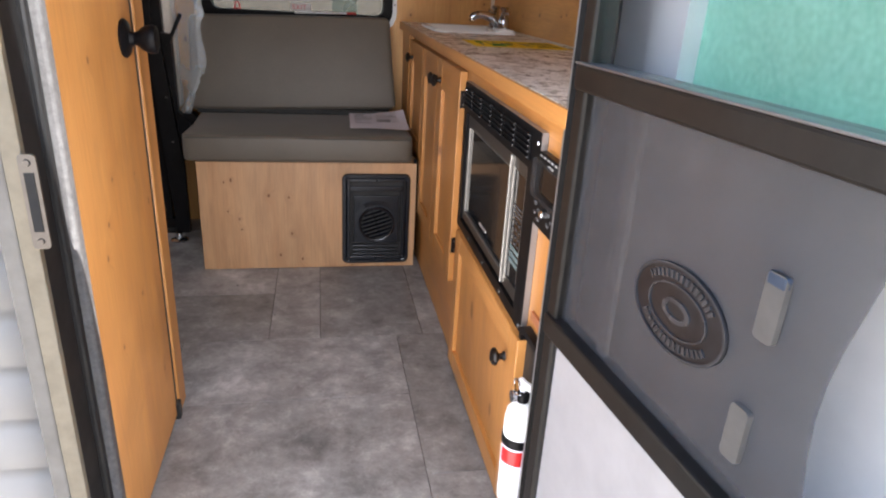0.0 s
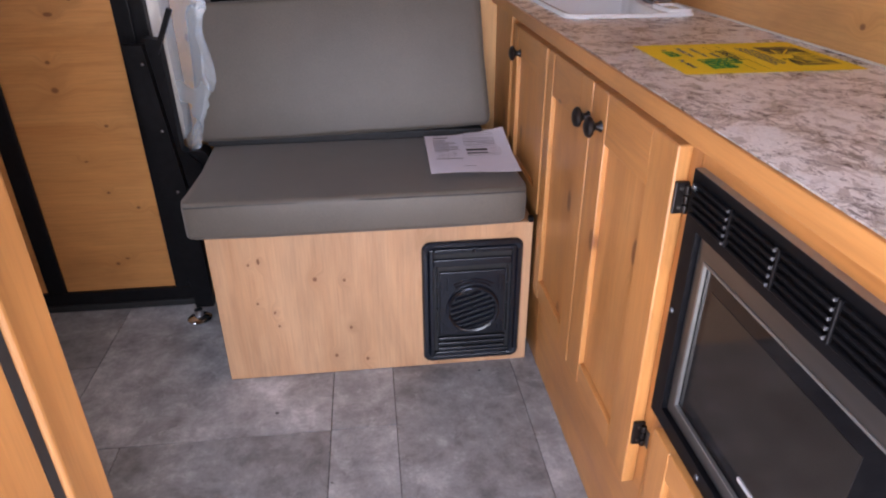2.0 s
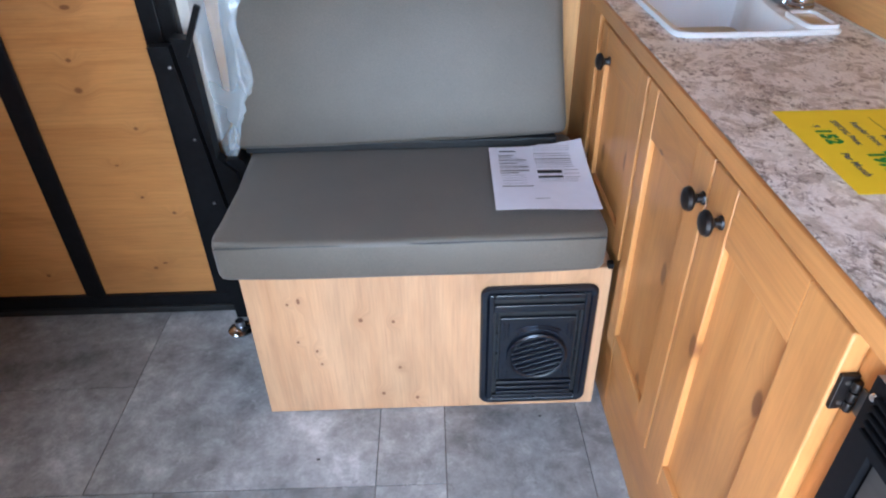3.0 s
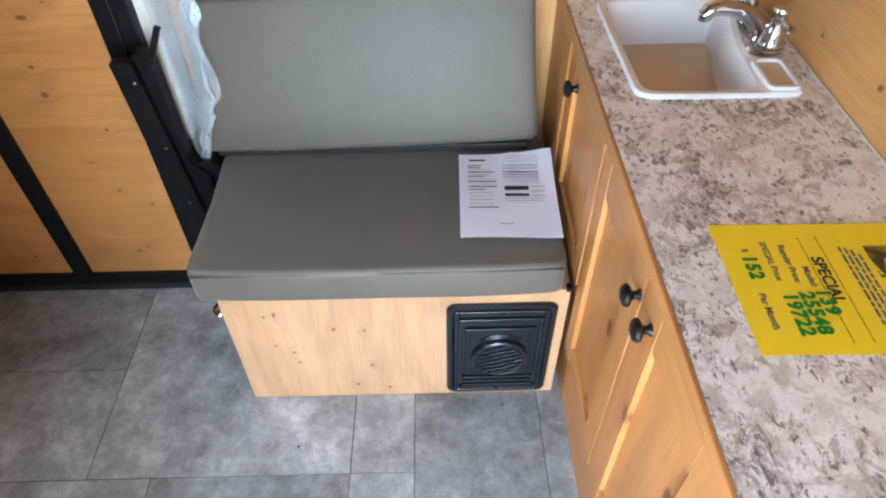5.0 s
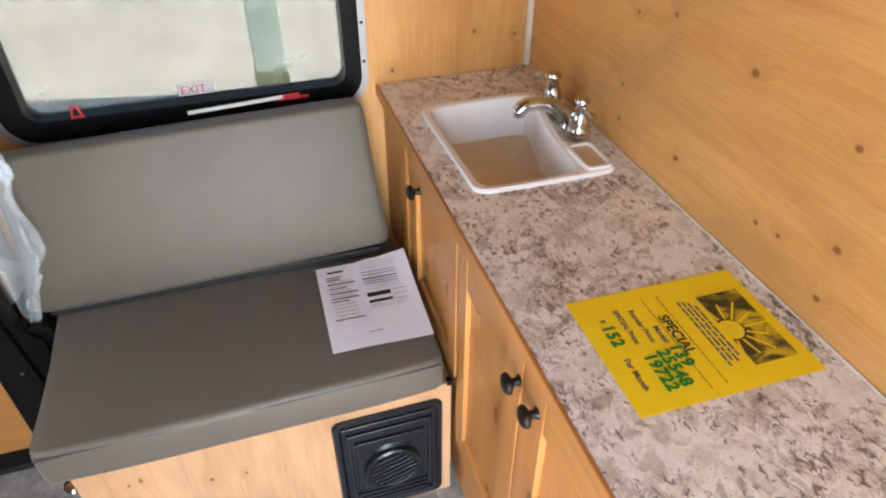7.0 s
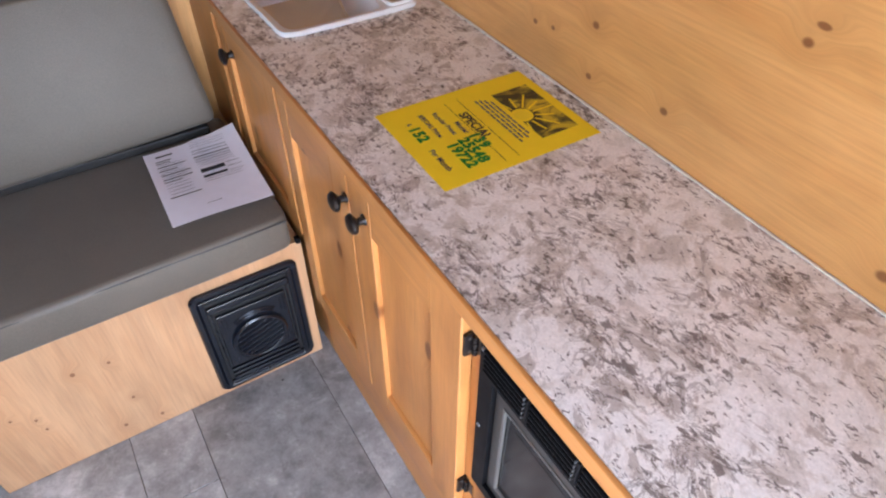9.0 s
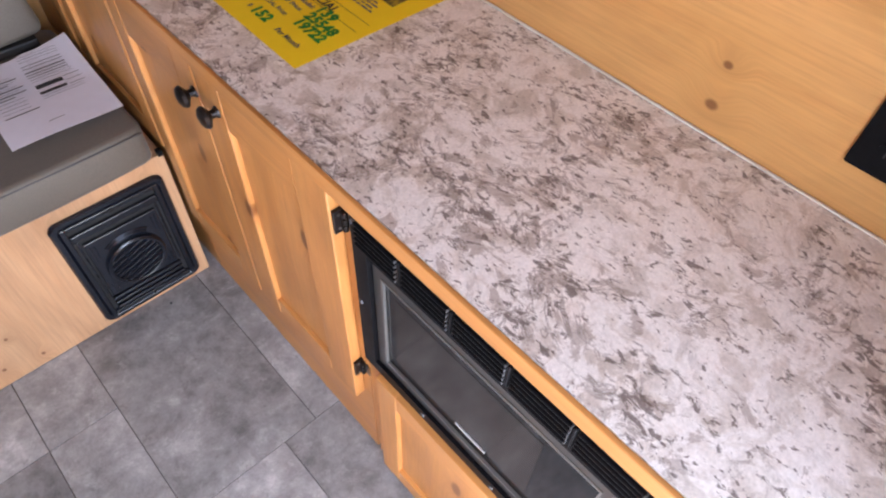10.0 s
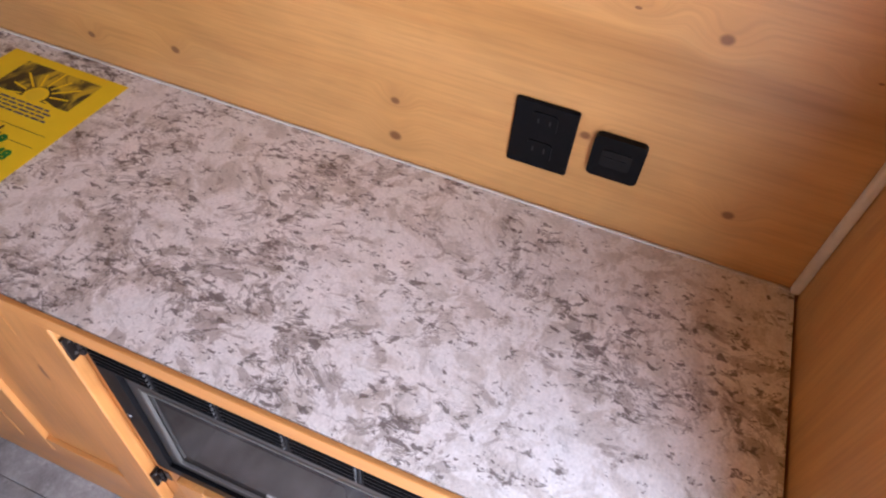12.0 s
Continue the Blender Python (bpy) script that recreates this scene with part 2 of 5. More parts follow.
m_mattress = plain("white_mattress_cover", (0.80, 0.77, 0.70), 0.8, 0, 0.06, 60, 0.2)
m_red = plain("red_plastic", (0.55, 0.02, 0.02), 0.35, 0, 0.1, 40)
m_rod = plain("white_rod", (0.75, 0.76, 0.76), 0.3, 0, 0.05, 40)
m_silverink = plain("silver_marks", (0.55, 0.55, 0.55), 0.35, 0.3, 0.05, 40)
m_greyink = plain("grey_print", (0.13, 0.13, 0.14), 0.7, 0, 0.25, 300)
m_blackink = plain("black_print", (0.03, 0.03, 0.035), 0.7, 0, 0.25, 300)
m_greenink = plain("green_marker", (0.02, 0.26, 0.03), 0.6, 0, 0.25, 200)
m_emboss = plain("paler_emblem_plastic", (0.075, 0.078, 0.084), 0.25, 0, 0.3, 60)
m_emblem = plain("dark_emblem_plastic", (0.028, 0.029, 0.032), 0.3, 0, 0.3, 60)
m_key = plain("pale_teal_key", (0.14, 0.20, 0.21), 0.4, 0, 0.15, 90)
m_button = plain("dark_grey_buttons", (0.065, 0.065, 0.07), 0.4, 0, 0.15, 90)


def upholstery(name, base):
    m, N, L, b = mat_new(name, base, 0.50)
    co = coords(N)
    n = noise_tex(N, L, co, 5, 4, 0.55)
    f = noise_tex(N, L, co, 420, 2, 0.5)
    col = ramp(N, L, n, [(0.3, tuple(c * 0.9 for c in base)), (0.7, tuple(c * 1.1 for c in base))])
    col = mix(N, L, 1.0, col, ramp(N, L, f, [(0.3, 0.85), (0.7, 1.08)]), "MULTIPLY")
    L.new(col, b.inputs["Base Color"])
    w = noise_tex(N, L, scaled(N, L, co, (6, 3, 3)), 1.3, 2, 0.5, 0.3)
    h = math_node(N, L, "MULTIPLY_ADD", w, 5.0, f)
    bump(N, L, b, h, 0.22, 0.0015)
    b.inputs["Sheen Weight"].default_value = 0.15
    return m


m_seat = upholstery("taupe_vinyl_upholstery", (0.116, 0.098, 0.077))
m_piping = plain("dark_piping", (0.06, 0.056, 0.05), 0.5, 0, 0.15, 150, 0.1)


def granite():
    m, N, L, b = mat_new("granite_look_laminate", (0.6, 0.52, 0.47), 0.22)
    co = coords(N)
    warp = noise_tex(N, L, co, 6, 3, 0.5)
    v = N.new("ShaderNodeVectorMath")
    v.operation = "MULTIPLY_ADD"
    L.new(warp, v.inputs[0])
    v.inputs[1].default_value = (0.06, 0.10, 0.0)
    L.new(co, v.inputs[2])
    wv = v.outputs[0]
    big = noise_tex(N, L, wv, 8, 5, 0.6, 0.5)
    col = ramp(N, L, big, [(0.34, (0.57, 0.525, 0.47)), (0.48, (0.71, 0.675, 0.625)), (0.62, (0.83, 0.81, 0.77))])
    pale = noise_tex(N, L, scaled(N, L, wv, (1, 1, 1), (3, 7, 1)), 26, 7, 0.66, 0.5)
    col = mix(N, L, math_node(N, L, "MULTIPLY", ramp(N, L, pale, [(0.46, 0.0), (0.53, 1.0)]), 0.85), col, (0.88, 0.87, 0.84))
    clus = noise_tex(N, L, scaled(N, L, wv, (1, 1, 1), (2, 5, 8)), 7, 4, 0.6, 0.5)
    taupe = noise_tex(N, L, scaled(N, L, wv, (1.0, 0.75, 1), (5, 1, 3)), 38, 7, 0.68, 0.5)
    gate = math_node(N, L, "MULTIPLY_ADD", clus, 0.42, taupe)
    col = mix(N, L, math_node(N, L, "MULTIPLY", ramp(N, L, gate, [(0.755, 0.0), (0.805, 1.0)]), 0.62), col, (0.34, 0.285, 0.245))
    vein = noise_tex(N, L, scaled(N, L, wv, (1.1, 0.8, 1), (4, 6, 2)), 17, 7, 0.64, 0.7)
    ridge = math_node(N, L, "ABSOLUTE", math_node(N, L, "SUBTRACT", vein, 0.5))
    line = math_node(N, L, "MULTIPLY", ramp(N, L, ridge, [(0.004, 1.0), (0.022, 0.0)]), ramp(N, L, clus, [(0.42, 0.08), (0.56, 1.0)]))
    col = mix(N, L, math_node(N, L, "MULTIPLY", line, 0.6), col, (0.20, 0.165, 0.145))
    spk = noise_tex(N, L, scaled(N, L, co, (1.35, 0.75, 1), (9, 2, 4)), 86, 6, 0.66, 0.45)
    gate2 = math_node(N, L, "MULTIPLY_ADD", clus, 0.34, spk)
    col = mix(N, L, math_node(N, L, "MULTIPLY", ramp(N, L, gate2, [(0.735, 0.0), (0.785, 1.0)]), 0.86), col, (0.15, 0.124, 0.112))
    fine = noise_tex(N, L, co, 260, 4, 0.6)
    col = mix(N, L, 1.0, col, ramp(N, L, fine, [(0.3, 0.86), (0.65, 1.05)]), "MULTIPLY")
    L.new(col, b.inputs["Base Color"])
    L.new(ramp(N, L, pale, [(0.3, 0.24), (0.7, 0.34)]), b.inputs["Roughness"])
    bump(N, L, b, fine, 0.05, 0.0006)
    return m


m_granite = granite()


def slate(name, tone):
    m, N, L, b = mat_new(name, (0.27, 0.26, 0.25), 0.42)
    info = N.new("ShaderNodeObjectInfo")
    rnd = info.outputs["Random"]
    sh = N.new("ShaderNodeCombineXYZ")
    for i in range(3):
        L.new(math_node(N, L, "MULTIPLY", rnd, 7.0 + 5 * i), sh.inputs[i])
    v = N.new("ShaderNodeVectorMath")
    v.operation = "ADD"
    geo = N.new("ShaderNodeNewGeometry")
    L.new(geo.outputs["Position"], v.inputs[0])
    L.new(sh.outputs[0], v.inputs[1])
    cloud = noise_tex(N, L, v.outputs[0], 8.5, 10, 0.76, 0.15)
    col = ramp(N, L, cloud, [(0.30, (0.11, 0.107, 0.106)), (0.45, (0.22, 0.216, 0.214)), (0.56, (0.31, 0.307, 0.305)), (0.70, (0.52, 0.515, 0.51))])
    vein = noise_tex(N, L, v.outputs[0], 24, 8, 0.78, 0.3)
    col = mix(N, L, math_node(N, L, "MULTIPLY", ramp(N, L, vein, [(0.55, 0.0), (0.68, 1.0)]), 0.45), col, (0.48, 0.475, 0.47))
    pit = noise_tex(N, L, v.outputs[0], 38, 5, 0.7, 0.6)
    col = mix(N, L, math_node(N, L, "MULTIPLY", ramp(N, L, pit, [(0.6, 0.0), (0.72, 1.0)]), 0.4), col, (0.11, 0.10, 0.095))
    col = mix(N, L, 1.0, col, ramp(N, L, rnd, [(0.0, 0.95 * tone), (1.0, 1.05 * tone)]), "MULTIPLY")
    L.new(col, b.inputs["Base Color"])
    L.new(ramp(N, L, cloud, [(0.3, 0.36), (0.7, 0.5)]), b.inputs["Roughness"])
    bump(N, L, b, vein, 0.12, 0.001)
    return m


m_slate = slate("grey_slate_vinyl", 1.0)
m_slate_pale = slate("pale_slate_vinyl", 1.16)
m_slate_dark = slate("dark_slate_vinyl", 0.92)
m_joint = plain("dark_floor_joint", (0.07, 0.066, 0.062), 0.7, 0, 0.2, 80)


def paper(name, color):
    m, N, L, b = mat_new(name, color, 0.65)
    n = noise_tex(N, L, coords(N), 40, 4, 0.5)
    L.new(ramp(N, L, n, [(0.3, tuple(c * 0.96 for c in color)), (0.7, color)]), b.inputs["Base Color"])
    return m


m_paper = paper("white_paper", (0.80, 0.79, 0.87))
m_yellow = paper("yellow_paper", (0.95, 0.71, 0.010))
m_sunyellow = paper("bright_yellow_print", (0.88, 0.68, 0.02))


def photo():
    m, N, L, b = mat_new("dark_photo_print", (0.1, 0.08, 0.02), 0.6)
    n = noise_tex(N, L, scaled(N, L, coords(N), (18, 34, 1)), 1.0, 4, 0.5, 1.2)
    L.new(ramp(N, L, n, [(0.42, (0.05, 0.04, 0.012)), (0.5, (0.20, 0.15, 0.02)), (0.58, (0.62, 0.45, 0.02))]), b.inputs["Base Color"])
    return m


m_photo = photo()


def clear(name, color, rough, alpha, ior=1.45, tint=(1, 1, 1)):
    """A thin see-through sheet: part of the light passes straight through."""
    m, N, L, b = mat_new(name, color, rough)
    b.inputs["IOR"].default_value = ior
    tr = N.new("ShaderNodeBsdfTransparent")
    tr.inputs["Color"].default_value = (*tint, 1)
    mx = N.new("ShaderNodeMixShader")
    n = noise_tex(N, L, coords(N), 9, 3, 0.5)
    L.new(ramp(N, L, n, [(0.3, max(0, alpha - 0.05)), (0.7, min(1, alpha + 0.05))]), mx.inputs[0])
    L.new(tr.outputs[0], mx.inputs[1])
    L.new(b.outputs[0], mx.inputs[2])
    L.new(mx.outputs[0], N["Material Output"].inputs["Surface"])
    return m


m_pane = clear("tinted_window_glass", (0.9, 0.95, 0.93), 0.03, 0.06, tint=(0.33, 0.33, 0.315))
m_film = clear("clear_plastic_wrap", (0.80, 0.88, 0.92), 0.07, 0.27)
m_cover = clear("clear_cover", (0.06, 0.062, 0.066), 0.15, 0.22)
m_screen = clear("dark_screen_panel", (0.122, 0.122, 0.130), 0.2, 0.58)
m_tab = plain("smoky_plastic_tab", (0.165, 0.158, 0.148), 0.4, 0, 0.1, 60)
m_tabblue = plain("faded_blue_plastic", (0.06, 0.09, 0.14), 0.4, 0, 0.1, 60)
m_mesh = clear("fine_insect_mesh", (0.10, 0.10, 0.10), 0.6, 0.10)


def frosted():
    """Frosted green glass: lit from behind by the sun and sky."""
    m, N, L, b = mat_new("green_frosted_glass", (0.36, 0.70, 0.60), 0.3)
    n = noise_tex(N, L, coords(N), 180, 4, 0.6)
    col = ramp(N, L, n, [(0.35, (0.30, 0.64, 0.54)), (0.65, (0.42, 0.78, 0.68))])
    L.new(col, b.inputs["Base Color"])
    bump(N, L, b, n, 0.4, 0.001)
    tl = N.new("ShaderNodeBsdfTranslucent")
    L.new(col, tl.inputs["Color"])
    mx = N.new("ShaderNodeMixShader")
    mx.inputs[0].default_value = 0.22
    L.new(b.outputs[0], mx.inputs[1])
    L.new(tl.outputs[0], mx.inputs[2])
    L.new(mx.outputs[0], N["Material Output"].inputs["Surface"])
    return m


m_green = frosted()


def gravel():
    m, N, L, b = mat_new("pale_gravel", (0.42, 0.40, 0.36), 0.9)
    g = N.new("ShaderNodeNewGeometry").outputs["Position"]
    n = noise_tex(N, L, g, 22, 8, 0.7)
    n2 = noise_tex(N, L, g, 0.6, 4, 0.6)
    col = ramp(N, L, n, [(0.3, (0.24, 0.22, 0.19)), (0.55, (0.42, 0.39, 0.34)), (0.75, (0.56, 0.54, 0.49))])
    col = mix(N, L, 1.0, col, ramp(N, L, n2, [(0.3, 0.85), (0.7, 1.08)]), "MULTIPLY")
    L.new(col, b.inputs["Base Color"])
    bump(N, L, b, n, 0.6, 0.02)
    return m


m_gravel = gravel()
m_leafgreen = plain("yellow_green_foliage", (0.16, 0.20, 0.06), 0.8, 0, 0.35, 30, 0.3)
m_palegreen = plain("pale_green_paint", (0.45, 0.56, 0.48), 0.6, 0, 0.1, 8)


# ---- mesh helpers ----
ORIGIN = {}


def thing(name, label, category, at=(0, 0, 0), group="", kind=""):
    ob = new(name)
    ob.location = at
    ob.empty_display_size = 0.05
    ORIGIN[ob.name] = Vector(at)
    return tagged(ob, label, category, group, kind)


def part(name, bm, material, parent=None, label="", smooth=False):
    """Links a bmesh, in world coordinates, as one mesh object under a thing or a part."""
    o = ORIGIN.get(parent.name, Vector()) if parent is not None else Vector()
    if o.length:
        bmesh.ops.translate(bm, verts=bm.verts, vec=-o)
    bmesh.ops.recalc_face_normals(bm, faces=bm.faces)
    me = bpy.data.meshes.new(name)
    bm.to_mesh(me)
    bm.free()
    me.materials.append(material)
    if smooth:
        me.shade_smooth()
        me.set_sharp_from_angle(angle=radians(35))
    ob = new(name, me)
    if parent is not None:
        ob.parent = parent
        ORIGIN[ob.name] = o
    if label:
        ob["label"] = label
    return ob


def add_box(bm, x0, x1, y0, y1, z0, z1, bev=0.0, seg=2):
    v = bmesh.ops.create_cube(bm, size=1.0)["verts"]
    for p in v:
        p.co = Vector(((x0 + x1) / 2 + p.co.x * (x1 - x0), (y0 + y1) / 2 + p.co.y * (y1 - y0), (z0 + z1) / 2 + p.co.z * (z1 - z0)))
    if bev:
        es = list({e for p in v for e in p.link_edges})
        bmesh.ops.bevel(bm, geom=es, offset=bev, segments=seg, affect="EDGES", profile=0.5)
    return bm


def solid(x0, x1, y0, y1, z0, z1, bev=0.0, seg=2):
    return add_box(bmesh.new(), x0, x1, y0, y1, z0, z1, bev, seg)


def rrect(u0, u1, v0, v1, r, n=6):
    """A rectangle with round corners, anticlockwise."""
    pts = []
    for cu, cv, a in ((u1 - r, v1 - r, 0), (u0 + r, v1 - r, 90), (u0 + r, v0 + r, 180), (u1 - r, v0 + r, 270)):
        for i in range(n + 1):
            t = radians(a + 90 * i / n)
            pts.append((cu + r * math.cos(t), cv + r * math.sin(t)))
    return pts


def lay(axis, u, v, d):
    return {"x": (d, u, v), "y": (u, d, v), "z": (u, v, d)}[axis]


def add_prism(bm, pts, axis, a, b):
    lo = [bm.verts.new(lay(axis, u, v, a)) for u, v in pts]
    hi = [bm.verts.new(lay(axis, u, v, b)) for u, v in pts]
    bm.faces.new(lo)
    bm.faces.new(hi)
    for i in range(len(pts)):
        j = (i + 1) % len(pts)
        bm.faces.new((lo[i], lo[j], hi[j], hi[i]))
    return bm


def prism(pts, axis, a, b):
    return add_prism(bmesh.new(), pts, axis, a, b)


def add_loops(bm, loops, close=False, cap=False):
    """Skins a row of vertex loops of equal length."""
    rings = [[bm.verts.new(p) for p in loop] for loop in loops]
    pairs = list(zip(rings, rings[1:])) + ([(rings[-1], rings[0])] if close else [])
    for r0, r1 in pairs:
        for i in range(len(r0)):
            j = (i + 1) % len(r0)
            bm.faces.new((r0[i], r0[j], r1[j], r1[i]))
    if cap:
        bm.faces.new(rings[0])
        bm.faces.new(rings[-1])
    return bm


def ring(outer, inner, axis, a, b):
    """A flat frame between two outlines of equal count, from depth a to b."""
    return add_loops(bmesh.new(), [[lay(axis, u, v, a) for u, v in outer], [lay(axis, u, v, b) for u, v in outer],
                                   [lay(axis, u, v, b) for u, v in inner], [lay(axis, u, v, a) for u, v in inner]], close=True)


def add_lathe(bm, profile, m, n=20):
    loops = [[m @ Vector((r * math.cos(2 * math.pi * i / n), r * math.sin(2 * math.pi * i / n), z)) for i in range(n)] for r, z in profile]
    return add_loops(bm, loops, cap=True)


def lathe(profile, m, n=20):
    return add_lathe(bmesh.new(), profile, m, n)


def add_tube(bm, pts, r, n=10):
    pts = [Vector(p) for p in pts]
    loops = []
    up = Vector((0.3, 0.2, 0.93))
    for i, p in enumerate(pts):
        d = (pts[min(i + 1, len(pts) - 1)] - pts[max(i - 1, 0)]).normalized()
        s = d.cross(up)
        if s.length < 0.05:
            s = d.cross(Vector((1, 0, 0)))
        s.normalize()
        t = s.cross(d)
        rr = r[i] if isinstance(r, (list, tuple)) else r
        loops.append([p + (s * math.cos(2 * math.pi * k / n) + t * math.sin(2 * math.pi * k / n)) * rr for k in range(n)])
    return add_loops(bm, loops, cap=True)


def tube(pts, r, n=10):
    return add_tube(bmesh.new(), pts, r, n)


def letters(text, size, m, depth=0.0003, spacing=1.0, fat=0.0):
    """Built-in lettering as a mesh, laid at the pose m."""
    cu = bpy.data.curves.new("lettering", "FONT")
    cu.body, cu.size, cu.extrude, cu.space_character, cu.offset = text, size, depth, spacing, fat
    tmp = new("lettering", cu)
    dg = bpy.context.evaluated_depsgraph_get()
    me = bpy.data.meshes.new_from_object(tmp.evaluated_get(dg))
    bm = bmesh.new()
    bm.from_mesh(me)
    bmesh.ops.transform(bm, matrix=m, verts=bm.verts)
    bpy.data.objects.remove(tmp)
    bpy.data.meshes.remove(me)
    bpy.data.curves.remove(cu)
    return bm


def structure(name, bm, material, label="", category="", smooth=False):
    ob = part(name, bm, material, None, "", smooth)
    return tagged(ob, label, category, kind="structure")


def toward(axis):
    """The turn that takes z to an axis of the world."""
    return {"-x": pose(0, 0, 0, 0, -90, 0), "+x": pose(0, 0, 0, 0, 90, 0), "-y": pose(0, 0, 0, 90, 0, 0), "+y": pose(0, 0, 0, -90, 0, 0), "z": Matrix.Identity(4)}[axis]


# ---- the shell ----
XW, XE, YS, YN, TOP = -1.26, 0.905, 0.98, 2.985, 1.93   # inner faces
T = 0.045
DX0, DX1, DTOP = -0.14, 0.505, 1.80                        # entry opening
WX0, WX1, WZ0, WZ1 = -0.262, 0.452, 0.862, 1.42           # window hole

structure("wall_east", solid(XE, XE + T, YS - T, YN + T, -0.06, TOP + 0.05), m_wall_x, "honey knotty pine wall panel behind the counter", "wall")
VY0, VY1, VZ0, VZ1 = 1.80, 2.55, 0.92, 1.50                # hole for the added side window
bm = bmesh.new()
add_box(bm, XW - T, XW, YS - T, VY0, -0.06, TOP + 0.05)
add_box(bm, XW - T, XW, VY1, YN + T, -0.06, TOP + 0.05)
add_box(bm, XW - T, XW, VY0, VY1, -0.06, VZ0)
add_box(bm, XW - T, XW, VY0, VY1, VZ1, TOP + 0.05)
structure("wall_west", bm, m_wall_x, "honey knotty pine side wall with an added window", "wall")
bm = bmesh.new()
add_box(bm, XW, WX0, YN, YN + T, -0.06, TOP + 0.05)
add_box(bm, WX1, XE, YN, YN + T, -0.06, TOP + 0.05)
add_box(bm, WX0, WX1, YN, YN + T, -0.06, WZ0)
add_box(bm, WX0, WX1, YN, YN + T, WZ1, TOP + 0.05)
structure("wall_north", bm, m_wall_y, "honey knotty pine end wall with a window", "wall")
bm = bmesh.new()
add_box(bm, XW, DX0 - 0.02, YS - T, YS, -0.06, TOP + 0.05)
add_box(bm, DX1 + 0.02, XE, YS - T, YS, -0.06, TOP + 0.05)
add_box(bm, DX0 - 0.02, DX1 + 0.02, YS - T, YS, DTOP + 0.02, TOP + 0.05)
structure("wall_south", bm, m_wall_s, "honey knotty pine entry wall beside the counter", "wall")
structure("ceiling", solid(XW, XE, YS, YN, TOP, TOP + 0.04), m_ceil, "unseen pine plank ceiling, darkened to cut bounce light", "ceiling")
floor = structure("floor", solid(XW, XE, YS - 0.11, YN, -0.06, -0.003), m_joint, "grey slate-look vinyl tile floor", "floor")

# corner mouldings
structure("trim", solid(XE - 0.014, XE, YN - 0.014, YN, 0.869, TOP, 0.004), m_caulk, "off-white corner moulding", "trim")
structure("trim", solid(XE - 0.012, XE, YS, YS + 0.012, 0.869, TOP, 0.004), m_caulk, "beige corner moulding at the entry wall", "trim")

# ---- entry frame ----
frame_in = structure("door_frame", solid(DX0 - 0.018, DX0, 0.872, YS - 0.004, -0.02, DTOP), m_rubber, "black weather-sealed entry door frame", "door frame")
part("jamb", solid(DX1, DX1 + 0.018, 0.872, YS - 0.004, -0.02, DTOP, 0.002), m_blackmetal, frame_in)
part("head", solid(DX0 - 0.018, DX1 + 0.018, 0.872, YS - 0.004, DTOP, DTOP + 0.018, 0.002), m_rubber, frame_in)
part("seal", solid(DX0 - 0.004, DX0 + 0.008, 0.938, 0.952, 0.0, DTOP, 0.004), m_rubber, frame_in)
part("flange", solid(-0.170, -0.1505, 0.862, 0.874, -0.10, DTOP + 0.05, 0.003), m_flange, frame_in, "grey metal outer flange")
part("flange", solid(DX1 + 0.014, DX1 + 0.075, 0.862, 0.874, -0.10, DTOP + 0.05, 0.003), m_darkframe, frame_in, "dark metal outer flange")
part("strip", solid(-0.150, -0.1305, 0.861, 0.8715, -0.02, DTOP, 0.001), m_brass, frame_in, "tan metal strip")
part("edging", solid(DX0 - 0.004, DX0 + 0.018, 0.950, 0.972, 0.0, DTOP, 0.004), m_grey, frame_in, "frayed grey edging")
part("edge_strip", solid(DX1 + 0.006, DX1 + 0.022, YS + 0.003, YS + 0.020, 0.0, TOP, 0.004), m_alu, frame_in, "satin aluminium edge")
sp = part("strike_plate", prism(rrect(-0.1345, -0.1165, 0.722, 0.828, 0.005), "y", 0.8575, 0.8605), m_steel, frame_in, "bright steel strike plate")
part("slot", solid(-0.1305, -0.1205, 0.8565, 0.8574, 0.742, 0.808, 0.0003), m_rubber, sp)
for z in (0.731, 0.819):
    part("screw", lathe([(0.004, 0), (0.003, 0.002)], Matrix.Translation((-0.1255, 0.8575, z)) @ toward("-y"), 10), m_steel, sp)
structure("threshold", solid(DX0, DX1, 0.862, YS - 0.11 + 0.03, -0.05, 0.002, 0.004), m_alu, "aluminium door threshold", "threshold")

# outer skin, ribbed
def siding(x0, x1, name):
    bm = bmesh.new()
    prof = []
    z = -0.35
    while z < 2.0:
        prof += [(0.930, z), (0.921, z + 0.012), (0.919, z + 0.04), (0.921, z + 0.068)]
        z += 0.08
    a = [bm.verts.new((x0, y, z)) for y, z in prof]
    b = [bm.verts.new((x1, y, z)) for y, z in prof]
    for i in range(len(prof) - 1):
        bm.faces.new((a[i], b[i], b[i + 1], a[i + 1]))
    me = structure(name, bm, m_siding, "white ribbed metal trailer siding", "siding", True)
    s = me.modifiers.new("thick", "SOLIDIFY")
    s.thickness, s.offset = 0.004, -1
siding(XW - T, DX0 - 0.030, "siding_1")
siding(DX1 + 0.06, XE + T, "siding_2")
structure("siding_3", solid(XE + T + 0.001, XE + T + 0.010, YS - T - 0.02, YN + T + 0.010, -0.35, TOP + 0.08, 0.002), m_siding, "white metal trailer siding", "siding")
bm = bmesh.new()
